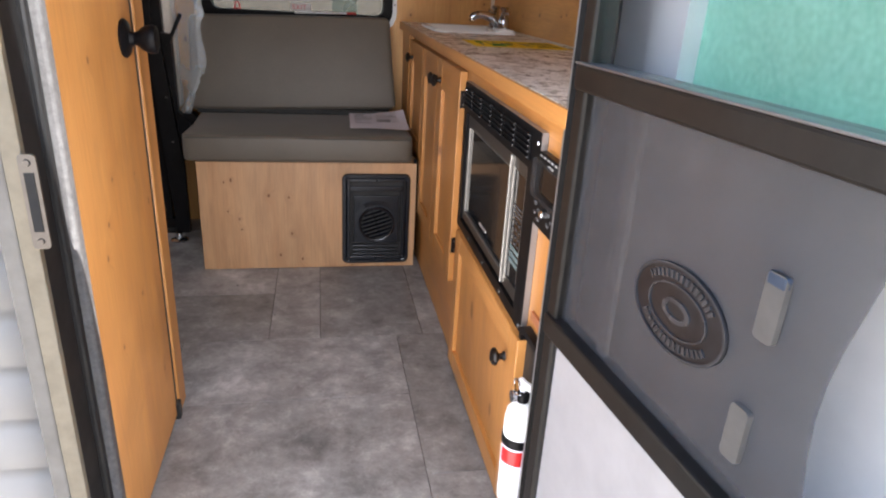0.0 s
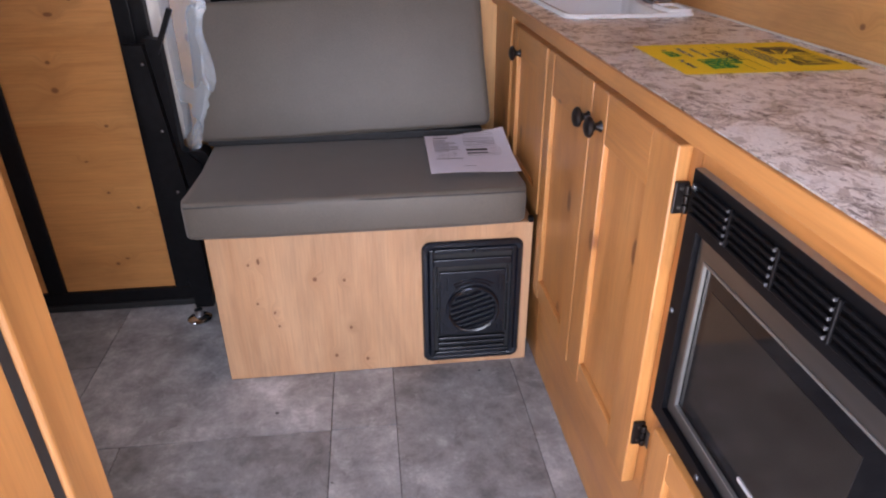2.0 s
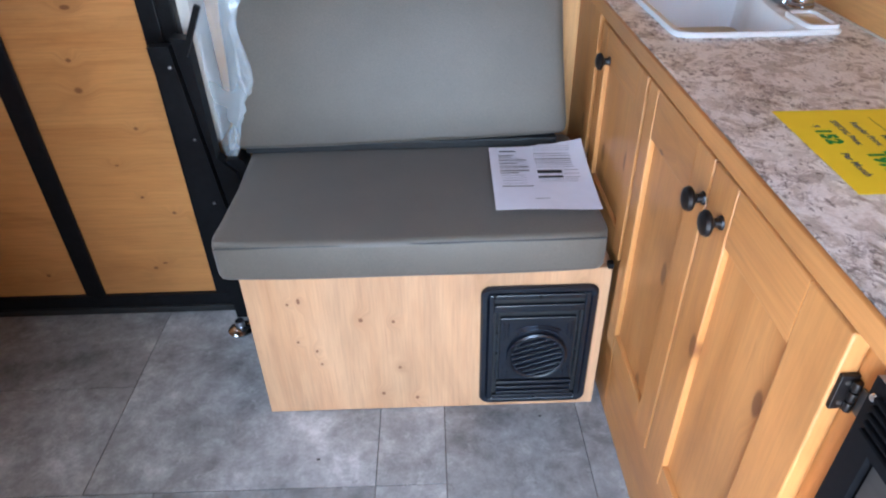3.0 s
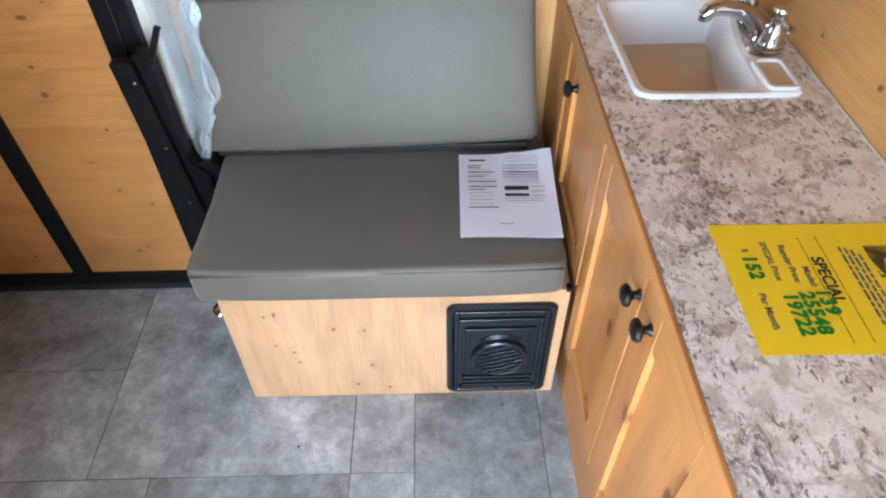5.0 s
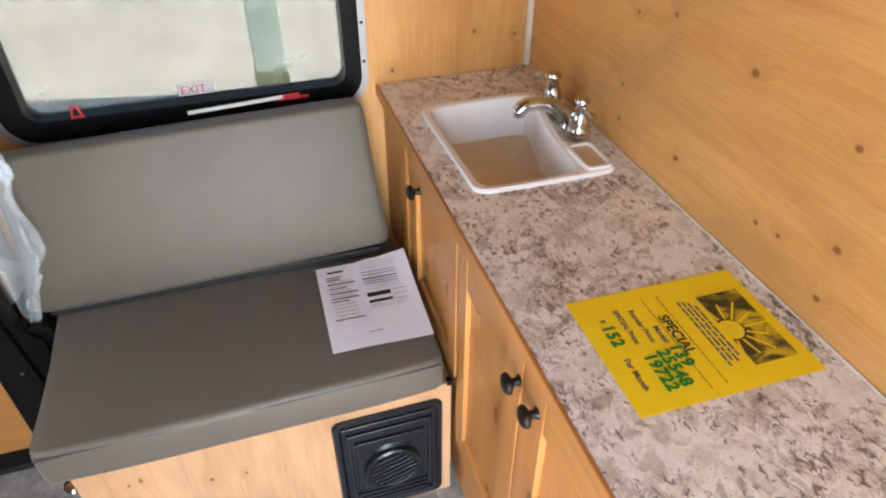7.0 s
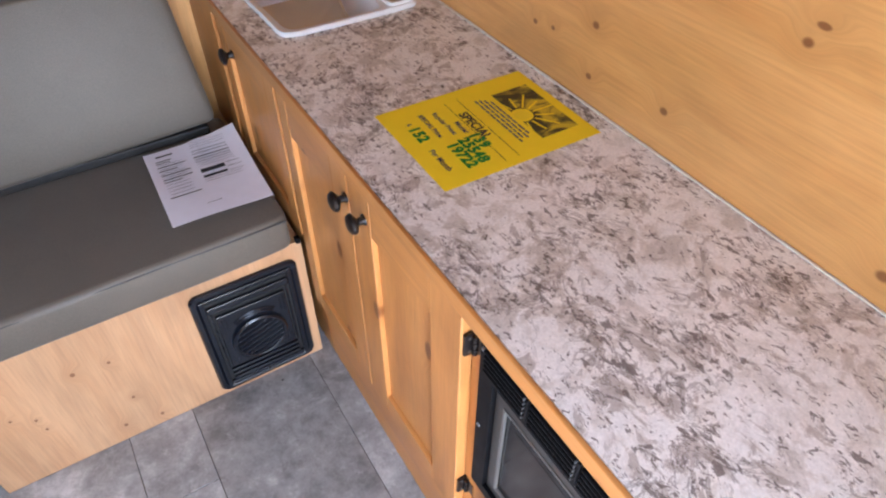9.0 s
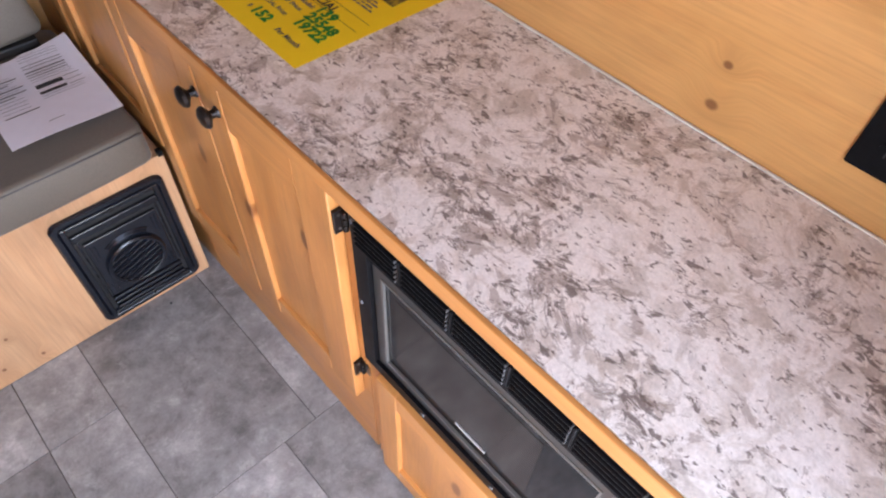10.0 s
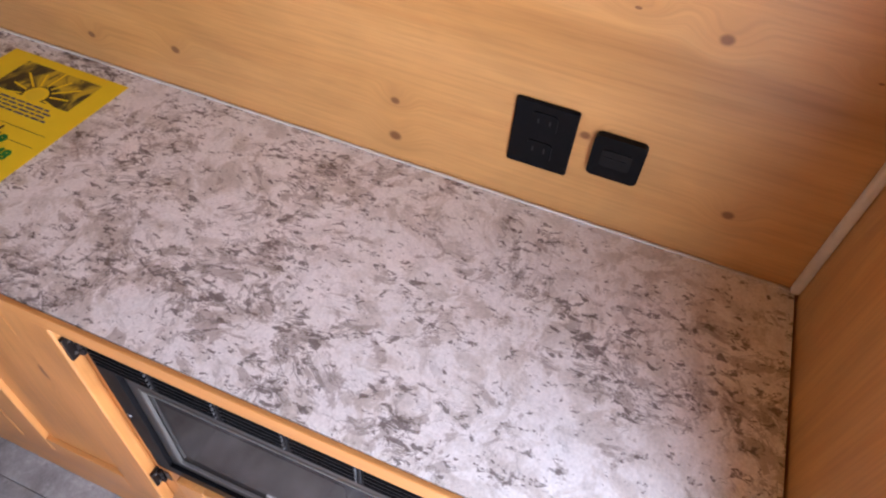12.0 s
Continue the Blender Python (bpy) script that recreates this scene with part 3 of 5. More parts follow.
for y0, y1, z0, z1 in ((YS - T - 0.02, VY0, -0.35, TOP + 0.08), (VY1, YN + T + 0.010, -0.35, TOP + 0.08), (VY0, VY1, -0.35, VZ0), (VY0, VY1, VZ1, TOP + 0.08)):
    add_box(bm, XW - T - 0.010, XW - T - 0.001, y0, y1, z0, z1)
structure("siding_4", bm, m_siding, "white metal trailer siding", "siding")
bm = bmesh.new()
for x0, x1, z0, z1 in ((XW - T, WX0, -0.35, TOP + 0.08), (WX1, XE + T, -0.35, TOP + 0.08), (WX0, WX1, -0.35, WZ0), (WX0, WX1, WZ1, TOP + 0.08)):
    add_box(bm, x0, x1, YN + T + 0.001, YN + T + 0.010, z0, z1)
structure("siding_5", bm, m_siding, "white metal trailer siding round the window", "siding")
structure("roof", solid(XW - T, XE + T, YS - T - 0.02, YN + T, TOP + 0.05, TOP + 0.08), m_siding, "white trailer roof", "roof")

# ---- bathroom partition and door ----
PX = -0.178
structure("partition", solid(XW, PX - 0.003, 1.592, 1.616, 0, TOP), m_wall_y, "pine bathroom partition wall", "wall")
jamb = structure("door_frame", solid(PX - 0.036, PX + 0.004, 1.548, 1.619, 0.0, TOP, 0.006, 3), m_door_x, "pine door post beside the bathroom door", "door frame")
# black filler gives the shade of the gap between leaf and post
part("gap_shade", solid(PX - 0.036, PX - 0.0005, 1.531, 1.5455, 0.0, TOP), m_rubber, jamb, "black filler painting the dark gap at the door edge")
bd = tagged(thing("bathroom_door", "", "", (PX, 1.28, 0)), "closed knotty pine bathroom door with a black knob", "door", kind="structure")
part("leaf", solid(PX - 0.026, PX, 1.0, 1.530, 0.012, 1.86, 0.002), m_door_x, bd)
kn = part("knob", lathe([(0.034, 0), (0.035, 0.004), (0.030, 0.009), (0.014, 0.013), (0.0115, 0.020), (0.014, 0.026), (0.021, 0.034), (0.0255, 0.044), (0.026, 0.052), (0.0235, 0.058), (0.020, 0.059)],
                        Matrix.Translation((PX, 1.466, 0.892)) @ toward("+x"), 24), m_black, bd, "glossy black knob", True)
part("foot_block", solid(PX - 0.02, PX + 0.008, 1.525, 1.550, 0.0, 0.045, 0.003), m_rubber, bd, "black rubber block")

# ---- window ----
win = tagged(thing("window_1", "", "", (0.1, YN, 0.87)), "black-framed end window with an emergency exit sticker", "window", kind="structure")
oo = rrect(-0.305, 0.492, 0.822, 1.46, 0.075, 8)
om = rrect(-0.285, 0.474, 0.838, 1.444, 0.065, 8)
oi = rrect(-0.238, 0.436, 0.884, 1.400, 0.03, 8)
part("clamp_ring", ring(oo, om, "y", YN - 0.012, YN), m_alu, win, "grey metal clamp ring", True)
part("window_frame", ring(om, oi, "y", YN - 0.022, YN + 0.03), m_black, win, "black plastic frame", True)
part("pane", prism(oi, "y", YN + 0.016, YN + 0.020), m_pane, win).visible_shadow = False
for z in (0.93, 1.02, 1.11, 1.20, 1.29, 1.38):
    for x in (-0.295, 0.483):
        part("screw", lathe([(0.004, 0), (0.003, 0.003)], Matrix.Translation((x, YN - 0.012, z)) @ toward("-y"), 8), m_blackmetal, win)
st = part("sticker", prism(rrect(0.064, 0.143, 0.889, 0.916, 0.002), "y", YN + 0.013, YN + 0.0155), m_palegrey, win, "small pale exit sticker")
part("sticker_text", letters("EXIT", 0.026, Matrix.Translation((0.070, YN + 0.0125, 0.8935)) @ pose(0, 0, 0, 90, 0, 0), 0.0002, 1.05), m_red, win, "red exit lettering")
bm = ring([(-0.152, 0.885), (-0.126, 0.885), (-0.134, 0.913), (-0.148, 0.913)], [(-0.147, 0.889), (-0.132, 0.889), (-0.137, 0.909), (-0.145, 0.909)], "y", YN - 0.026, YN - 0.021)
part("pull_handle", bm, m_red, win, "red emergency pull")
part("pull_handle", solid(0.27, 0.345, YN - 0.030, YN - 0.022, 0.866, 0.873, 0.002), m_red, win, "red window latch")

# unseen window, added as an opening for the floor's fill lamp
added_win = tagged(thing("added_window_2", "", "", (XW, 2.18, 0.92)), "unseen black-framed side window added to light the floor", "window", kind="structure")
part("window_frame", ring(rrect(VY0 - 0.03, VY1 + 0.03, VZ0 - 0.03, VZ1 + 0.03, 0.06, 8), rrect(VY0 + 0.03, VY1 - 0.03, VZ0 + 0.03, VZ1 - 0.03, 0.03, 8), "x", XW - 0.03, XW + 0.02), m_black, added_win, "black plastic frame", True)
part("pane", prism(rrect(VY0 + 0.03, VY1 - 0.03, VZ0 + 0.03, VZ1 - 0.03, 0.03, 8), "x", XW - 0.020, XW - 0.016), m_pane, added_win).visible_shadow = False

# ---- bench ----
bench = thing("bench", "pale pine box bench with a furnace grille beside it", "bench", (0.14, 2.7, 0))
part("front_panel", solid(-0.250, 0.520, 2.422, 2.440, 0.002, 0.408, 0.0015), m_bench, bench)
part("side_panel", solid(-0.249, -0.233, 2.441, 2.975, 0.002, 0.408, 0.001), m_blackmetal, bench, "black side panel")
part("top_panel", solid(-0.232, 0.520, 2.441, 2.975, 0.390, 0.408), m_bench, bench)


def cushion(name, x0, x1, sec, parent, r=0.03, n=18, crown=0.006):
    """A cushion: a rounded section in y and z swept along x with softened ends and a slight crown."""
    cy = sum(p[0] for p in sec) / len(sec)
    cz = sum(p[1] for p in sec) / len(sec)
    loops = []
    xs = [x0, x0 + r * 0.15, x0 + r * 0.5, x0 + r] + [x0 + r + (x1 - x0 - 2 * r) * i / n for i in range(1, n)] + [x1 - r, x1 - r * 0.5, x1 - r * 0.15, x1]
    for x in xs:
        e = min(x - x0, x1 - x)
        k = 0 if e >= r else r - math.sqrt(max(0, r * r - (r - e) ** 2))
        mid = 1 - ((2 * (x - x0) / (x1 - x0)) - 1) ** 4
        ring_ = []
        for y, z in sec:
            dy, dz = y - cy, z - cz
            d = math.hypot(dy, dz)
            f = (d - min(k, d * 0.5)) / d
            w = noise.noise(Vector((x * 5, y * 7, z * 7))) * 0.0022
            f += (crown * mid + w) / d
            ring_.append((x, cy + dy * f, cz + dz * f))
        loops.append(ring_)
    return add_loops(bmesh.new(), loops, cap=True)


def dense(pts, k=4):
    out = []
    for i, p in enumerate(pts):
        q = pts[(i + 1) % len(pts)]
        out += [(p[0] + (q[0] - p[0]) * j / k, p[1] + (q[1] - p[1]) * j / k) for j in range(k)]
    return out


seat = thing("seat_cushion", "taupe vinyl seat cushion lying on the bench", "cushion", (0.11, 2.6, 0.41))
sec = dense(rrect(2.402, 2.862, 0.413, 0.506, 0.016, 4), 2)
part("cover", cushion("cover", -0.286, 0.499, sec, seat, 0.022, 18, 0.005), m_seat, seat, "", True)
part("piping", tube([(x, 2.4005 + 0.0006 * math.sin(x * 30), 0.4965) for x in np.linspace(-0.275, 0.492, 24)], 0.0022, 6), m_piping, seat, "dark seam piping", True)
part("clip", solid(0.507, 0.519, 2.412, 2.428, 0.410, 0.424, 0.002), m_black, seat, "black plastic clip")
back = thing("back_cushion", "taupe vinyl back cushion leaning below the window", "cushion", (0.08, 2.86, 0.52))
p = rrect(-0.036, 0.036, 0.006, 0.356, 0.014, 4)
lean = math.radians(13)
sec = dense([(2.812 + u * math.cos(lean) + v * math.sin(lean), 0.520 - u * math.sin(lean) + v * math.cos(lean)) for u, v in p], 2)
settle = Matrix.Translation((0.08, 2.86, 0.52)) @ pose(0, 0, 0, 0, -1.5, 0) @ Matrix.Translation((-0.08, -2.86, -0.52))


def settled(bm):
    """Sits a little askew and narrows towards the top."""
    for v_ in bm.verts:
        v_.co.x = 0.08 + (v_.co.x - 0.08) * (1.02 - 0.13 * (v_.co.z - 0.52))
    bmesh.ops.transform(bm, matrix=settle, verts=bm.verts)
    return bm


part("cover", settled(cushion("cover", -0.310, 0.470, sec, back, 0.018, 18, 0.004)), m_seat, back, "", True)
part("piping", settled(tube([(x, 2.861, 0.866) for x in np.linspace(-0.295, 0.455, 12)], 0.002, 6)), m_piping, back, "dark seam piping", True)
# the gap's shadow between back and seat, put in as a black strip
part("dark_strip", solid(-0.295, 0.455, 2.786, 2.846, 0.508, 0.530, 0.004), m_rubber, back, "black strip painting the shaded gap under the cushion")
rod = thing("blind_wand", "white rod with a red end on the back cushion", "rod", (0.2, 2.93, 0.89))
part("shaft", tube([(0.082, 2.915, 0.885), (0.285, 2.925, 0.890)], 0.0045, 8), m_rod, rod, "", True)
part("tip", tube([(0.285, 2.925, 0.890), (0.322, 2.927, 0.891)], 0.0047, 8), m_red, rod, "red end", True)

# ---- furnace grille in the bench front ----
fg = thing("furnace_grille", "blue-black plastic furnace grille in the bench front", "vent", (0.372, 2.42, 0.02))
Y0 = 2.4215
part("flange", add_loops(bmesh.new(), [[lay("y", u, v, d) for u, v in rrect(0.248 + i, 0.498 - i, 0.018 + i, 0.369 - i, 0.022 - i * 0.5)]
                                       for i, d in ((0.0, Y0), (0.0, Y0 - 0.004), (0.004, Y0 - 0.009), (0.013, Y0 - 0.009), (0.018, Y0 - 0.005), (0.018, Y0))]), m_vent, fg, "", True)
part("back_plate", solid(0.262, 0.484, Y0 - 0.002, Y0 - 0.0005, 0.032, 0.355), m_rubber, fg)
YF = Y0 - 0.012                # face of the inner panel
for x0, x1, z0, z1 in ((0.266, 0.2765, 0.036, 0.351), (0.4695, 0.480, 0.036, 0.351), (0.2775, 0.4685, 0.339, 0.351), (0.2775, 0.4685, 0.304, 0.323),
                       (0.2775, 0.4685, 0.036, 0.050)):
    part("panel_bar", solid(x0, x1, YF, Y0 - 0.002, z0, z1, 0.002), m_vent, fg)
part("centre_plate", solid(0.291, 0.455, YF, Y0 - 0.002, 0.102, 0.288, 0.002), m_vent, fg)
for x in (0.2825, 0.4595):
    for z0, z1 in ((0.250, 0.303), (0.190, 0.242), (0.104, 0.182)):
        part("side_bar", solid(x, x + 0.004, YF, Y0 - 0.002, z0, z1, 0.001), m_vent, fg)
for z in (0.054, 0.070, 0.086):
    part("slat", solid(0.286, 0.460, YF - 0.001, Y0 - 0.003, z, z + 0.009, 0.002), m_vent, fg)
for x, z0, z1 in ((0.298, 0.225, 0.275), (0.307, 0.235, 0.272), (0.437, 0.235, 0.272), (0.446, 0.225, 0.275), (0.298, 0.112, 0.140), (0.308, 0.108, 0.128), (0.436, 0.108, 0.128), (0.446, 0.112, 0.140)):
    part("rib", solid(x, x + 0.003, YF - 0.003, YF + 0.001, z0, z1, 0.001, 1), m_vent, fg)
cx, cz = 0.374, 0.179


def circle(r, n=36):
    return [(cx + r * math.cos(2 * math.pi * i / n), cz + r * math.sin(2 * math.pi * i / n)) for i in range(n)]


rg = part("round_outlet", add_loops(bmesh.new(), [[lay("y", u, v, d) for u, v in circle(r)] for r, d in ((0.068, YF), (0.067, YF - 0.008), (0.063, YF - 0.011), (0.058, YF - 0.009), (0.057, YF - 0.0006))]), m_vent, fg, "round louvre outlet", True)
part("recess", prism(circle(0.0568), "y", YF - 0.0008, YF - 0.0002), m_rubber, rg)
for i in range(7):
    o = -0.045 + i * 0.015
    h = math.sqrt(max(0.0001, 0.057 ** 2 - o * o)) - 0.0005
    bm = solid(-h, h, -0.0052, 0.0042, -0.0013, 0.0013, 0.0005)
    bmesh.ops.transform(bm, matrix=Matrix.Translation((cx, YF - 0.006, cz)) @ pose(0, 0, 0, 0, -18, 0) @ Matrix.Translation((0, 0, o)) @ pose(0, 0, 0, 28, 0, 0), verts=bm.verts)
    part("louvre", bm, m_vent, rg)
for a in (-18, 72):
    bm = solid(-0.056, 0.056, -0.0018, 0.0018, -0.002, 0.002, 0.0005)
    bmesh.ops.transform(bm, matrix=Matrix.Translation((cx, YF - 0.0035, cz)) @ pose(0, 0, 0, 0, a, 0), verts=bm.verts)
    part("spoke", bm, m_vent, rg)
for dr in (0.078, 0.086):
    pts = [(cx + dr * math.sin(a), YF - 0.001, cz + dr * math.cos(a)) for a in np.linspace(-0.6, 0.6, 9)]
    part("arch_rib", tube(pts, 0.0022, 6), m_vent, fg, "", True)
for z in (0.345, 0.043):
    part("screw", lathe([(0.005, 0), (0.004, 0.002)], Matrix.Translation((cx, YF, z)) @ toward("-y"), 10), m_blackmetal, fg)

# ---- folded wall bed ----
bed = thing("wall_bed", "folded wall bed with pine boards in a black steel frame", "bed", (-0.82, 2.85, 0))
BY = 2.815
posts = [(-0.474, -0.432), (-0.842, -0.790), (-1.215, -1.165)]
for a, b_ in posts:
    part("post", solid(a, b_, BY, BY + 0.03, 0.03, 1.80, 0.003), m_blackmetal, bed)
part("bottom_rail", solid(-1.215, -0.38, BY - 0.004, BY + 0.03, 0.022, 0.062, 0.003), m_blackmetal, bed)
part("top_rail", solid(-1.215, -0.432, BY, BY + 0.03, 1.765, 1.80, 0.003), m_blackmetal, bed)
part("dark_strip", solid(-1.25, -0.37, BY - 0.008, BY + 0.05, 0.001, 0.021, 0.002), m_rubber, bed)
for x in (-0.66, -1.0):
    part("glide", lathe([(0.014, 0), (0.014, 0.012), (0.008, 0.018)], Matrix.Translation((x, BY + 0.005, 0.004)), 12), m_rubber, bed, "", True)
for a, b_ in ((-0.790, -0.474), (-1.165, -0.842)):
    part("board", solid(a, b_, BY + 0.010, BY + 0.022, 0.062, 1.765), m_bed, bed)
part("mattress", solid(-1.19, -0.368, BY + 0.034, BY + 0.145, 0.50, 1.74, 0.025, 4), m_mattress, bed, "white fabric mattress", True)
side = part("side_rail", solid(-0.434, -0.398, BY + 0.004, BY + 0.05, 0.40, 1.74, 0.003), m_blackmetal, bed)
leg = part("leg", prism([(-0.402, 0.03), (-0.352, 0.03), (-0.352, 0.30), (-0.398, 0.785), (-0.444, 0.785)], "y", 2.742, 2.768), m_blackmetal, bed, "black folding leg")
part("inner_bar", prism([(-0.350, 0.32), (-0.318, 0.36), (-0.318, 0.475), (-0.357, 0.515), (-0.359, 0.795), (-0.394, 0.800)], "y", 2.752, 2.790), m_blackmetal, leg, "black inner bar")
part("knuckle", prism(rrect(-0.352, -0.296, 0.395, 0.505, 0.018), "y", 2.765, 2.82), m_blackmetal, leg, "black hinge knuckle")
part("foot", lathe([(0.034, 0.001), (0.035, 0.006), (0.030, 0.010), (0.014, 0.014), (0.012, 0.035)], Matrix.Translation((-0.392, 2.722, 0)), 24), m_chrome, leg, "round metal foot", True)
part("strut", prism([(-0.376, 0.755), (-0.358, 0.765), (-0.308, 0.866), (-0.319, 0.872)], "y", 2.728, 2.740), m_blackmetal, bed, "flat black strut")
part("hinge", solid(-0.40, -0.345, 2.77, 2.83, 0.40, 0.47, 0.006), m_blackmetal, bed)
for z, x in ((0.74, -0.405), (0.57, -0.392), (0.40, -0.385)):
    part("bolt", lathe([(0.004, 0), (0.0035, 0.003), (0.001, 0.004)], Matrix.Translation((x, 2.742, z)) @ toward("-y"), 8), m_steel, bed)


def wrap():
    """Loose plastic wrap hanging over the mattress edge, with folds."""
    bm = bmesh.new()
    nu, nv = 26, 60
    grid = []
    for j in range(nv + 1):
        z = 0.50 + 1.20 * j / nv
        row = []
        low = min(1.0, (z - 0.50) / 0.18)
        for i in range(nu + 1):
            s = i / nu
            bulge = 0.022 + 0.030 * low
            x = -0.356 + bulge * math.sin(math.pi * min(1, s * 1.05)) + (0.010 + 0.066 * low) * s ** 0.7
            y = BY - 0.006 + 0.040 * s - 0.045 * math.sin(math.pi * s)
            f = noise.fractal(Vector((s * 8 + z * 4, z * 11, 2.0)), 0.9, 2.0, 5)
            x += 0.020 * f * (0.3 + s) + 0.012 * math.sin(z * 31 + s * 7 + 3 * f) * s
            y += 0.010 * noise.noise(Vector((s * 9, z * 14, 5))) * s
            row.append(bm.verts.new((x, min(y, YN - 0.012), z)))
        grid.append(row)
    for j in range(nv):
        for i in range(nu):
            bm.faces.new((grid[j][i], grid[j][i + 1], grid[j + 1][i + 1], grid[j + 1][i]))
    return bm


part("plastic_wrap", wrap(), m_film, bed, "loose clear plastic wrap", True)

# ---- galley cabinets ----
CF = 0.545     # face frame plane
DF = 0.5235    # door face plane
CT = 0.866     # counter top


def knob(x, y, z, parent):
    k = part("knob", lathe([(0.008, 0), (0.0065, 0.006), (0.0065, 0.011), (0.013, 0.015), (0.0175, 0.018), (0.018, 0.021), (0.0155, 0.0255), (0.009, 0.0285), (0.003, 0.0292)],
                           Matrix.Translation((x, y, z)) @ toward("-x"), 18), m_bronze, parent, "dark bronze knob", True)
    part("backplate", lathe([(0.010, 0), (0.009, 0.003)], Matrix.Translation((x, y, z)) @ toward("-x"), 14), m_bronze, k)


def shaker(parent, y0, y1, z0, z1, stile=0.056, name="door", far=None, low=0.05, high=0.05):
    """A frame-and-panel door; far: the width of the stile at the greater y."""
    far = stile if far is None else far
    d = part(name, solid(DF + 0.010, CF - 0.001, y0 + stile - 0.004, y1 - far + 0.004, z0 + low - 0.004, z1 - high + 0.004), m_cab, parent, "recessed pine panel door")
    for a, b_ in ((y0, y0 + stile), (y1 - far, y1)):
        part("stile", solid(DF, CF - 0.0005, a, b_, z0, z1, 0.0025), m_cab, d)
    for a, b_ in ((z0, z0 + low), (z1 - high, z1)):
        part("rail", solid(DF + 0.0006, CF - 0.0005, y0 + stile, y1 - far, a, b_, 0.002), m_rail, d)
    return d


def hinge(parent, y, z):
    h = part("hinge", solid(DF + 0.003, CF - 0.0005, y - 0.006, y - 0.0005, z - 0.022, z + 0.022, 0.001), m_bronze, parent, "dark metal hinge")
    for dz in (-0.019, -0.006, 0.007):
        part("knuckle", lathe([(0.0042, 0), (0.0045, 0.001), (0.0045, 0.010), (0.0042, 0.011)], Matrix.Translation((CF - 0.0045, y - 0.010, z + dz)), 10), m_bronze, h, "", True)
    part("leaf_plate", solid(CF - 0.0025, CF - 0.0005, y - 0.024, y - 0.0145, z - 0.016, z + 0.016, 0.0008), m_steel, h, "worn steel leaf")
    for dz in (-0.013, 0.013):
        part("screw", lathe([(0.0028, 0), (0.0022, 0.0012)], Matrix.Translation((DF + 0.011, y - 0.006, z + dz)) @ toward("-y"), 8), m_steel, h)


def carcass(name, label, y0, y1, holes=()):
    c = thing(name, label, "cabinet", ((CF + XE) / 2, (y0 + y1) / 2, 0), "galley cabinets")
    bm = bmesh.new()
    add_box(bm, CF + 0.018, XE - 0.002, y0, y0 + 0.015, 0.002, 0.838)
    add_box(bm, CF + 0.018, XE - 0.002, y1 - 0.015, y1, 0.002, 0.838)
    add_box(bm, CF + 0.018, XE - 0.002, y0 + 0.015, y1 - 0.015, 0.002, 0.03)
    add_box(bm, XE - 0.012, XE - 0.002, y0 + 0.015, y1 - 0.015, 0.03, 0.838)
    part("body", bm, m_cab, c)
    return c


c1 = carcass("base_cabinet", "pine cabinet with two panel doors below the counter", 1.752, 2.402)
part("face_frame", solid(CF, CF + 0.018, 1.752, 2.402, 0.002, 0.250, 0.001), m_rail, c1)
for a, b_ in ((1.752, 1.80), (2.354, 2.402), (2.085, 2.125)):
    part("face_frame", solid(CF, CF + 0.018, a, b_, 0.250, 0.838), m_cab, c1)
part("face_frame", solid(CF + 0.0004, CF + 0.018, 1.80, 2.354, 0.79, 0.838), m_rail, c1)
part("back_board", solid(CF + 0.012, CF + 0.017, 1.80, 2.354, 0.25, 0.79), m_cab, c1)
d1 = shaker(c1, 1.776, 2.103, 0.236, 0.817, 0.078, far=0.073, high=0.085)
d2 = shaker(c1, 2.107, 2.401, 0.232, 0.817, 0.062, far=0.046, high=0.088)
knob(DF, 2.050, 0.757, d1)
knob(DF, 2.115, 0.755, d2)
for z in (0.748, 0.347):
    hinge(c1, 1.776, z)

c2 = carcass("base_cabinet", "pine sink cabinet with one door beside the bench", 2.404, 2.983)
part("face_frame", solid(CF, CF + 0.018, 2.404, 2.983, 0.002, 0.47, 0.001), m_rail, c2)
for a, b_ in ((2.404, 2.44), (2.74, 2.983)):
    part("face_frame", solid(CF, CF + 0.018, a, b_, 0.47, 0.838), m_cab, c2)
part("face_frame", solid(CF + 0.0004, CF + 0.018, 2.43, 2.74, 0.79, 0.838), m_rail, c2)
d3 = shaker(c2, 2.414, 2.745, 0.43, 0.815, 0.052, far=0.05, high=0.07)
knob(DF, 2.660, 0.757, d3)
part("end_board", solid(DF, CF - 0.0005, 2.775, 2.982, 0.44, 0.836, 0.002), m_cab, c2)

c3 = carcass("base_cabinet", "pine cabinet round the microwave with a drop door", 0.984, 1.750)
part("face_frame", solid(CF, CF + 0.018, 1.742, 1.750, 0.03, 0.838), m_cab, c3)
part("face_frame", solid(CF, CF + 0.018, 0.984, 1.742, 0.795, 0.838), m_rail, c3)
part("face_frame", solid(CF, CF + 0.018, 0.984, 1.742, 0.002, 0.422), m_rail, c3)
part("face_frame", solid(CF, CF + 0.018, 0.984, 1.142, 0.422, 0.795), m_cab, c3)
d4 = shaker(c3, 1.124, 1.706, 0.030, 0.420, 0.05, "drop_door")
knob(DF, 1.192, 0.347, d4)
part("ledge", solid(CF - 0.006, CF - 0.0005, 1.008, 1.116, 0.470, 0.487, 0.0015), m_redwood, c3, "reddish wooden ledge")

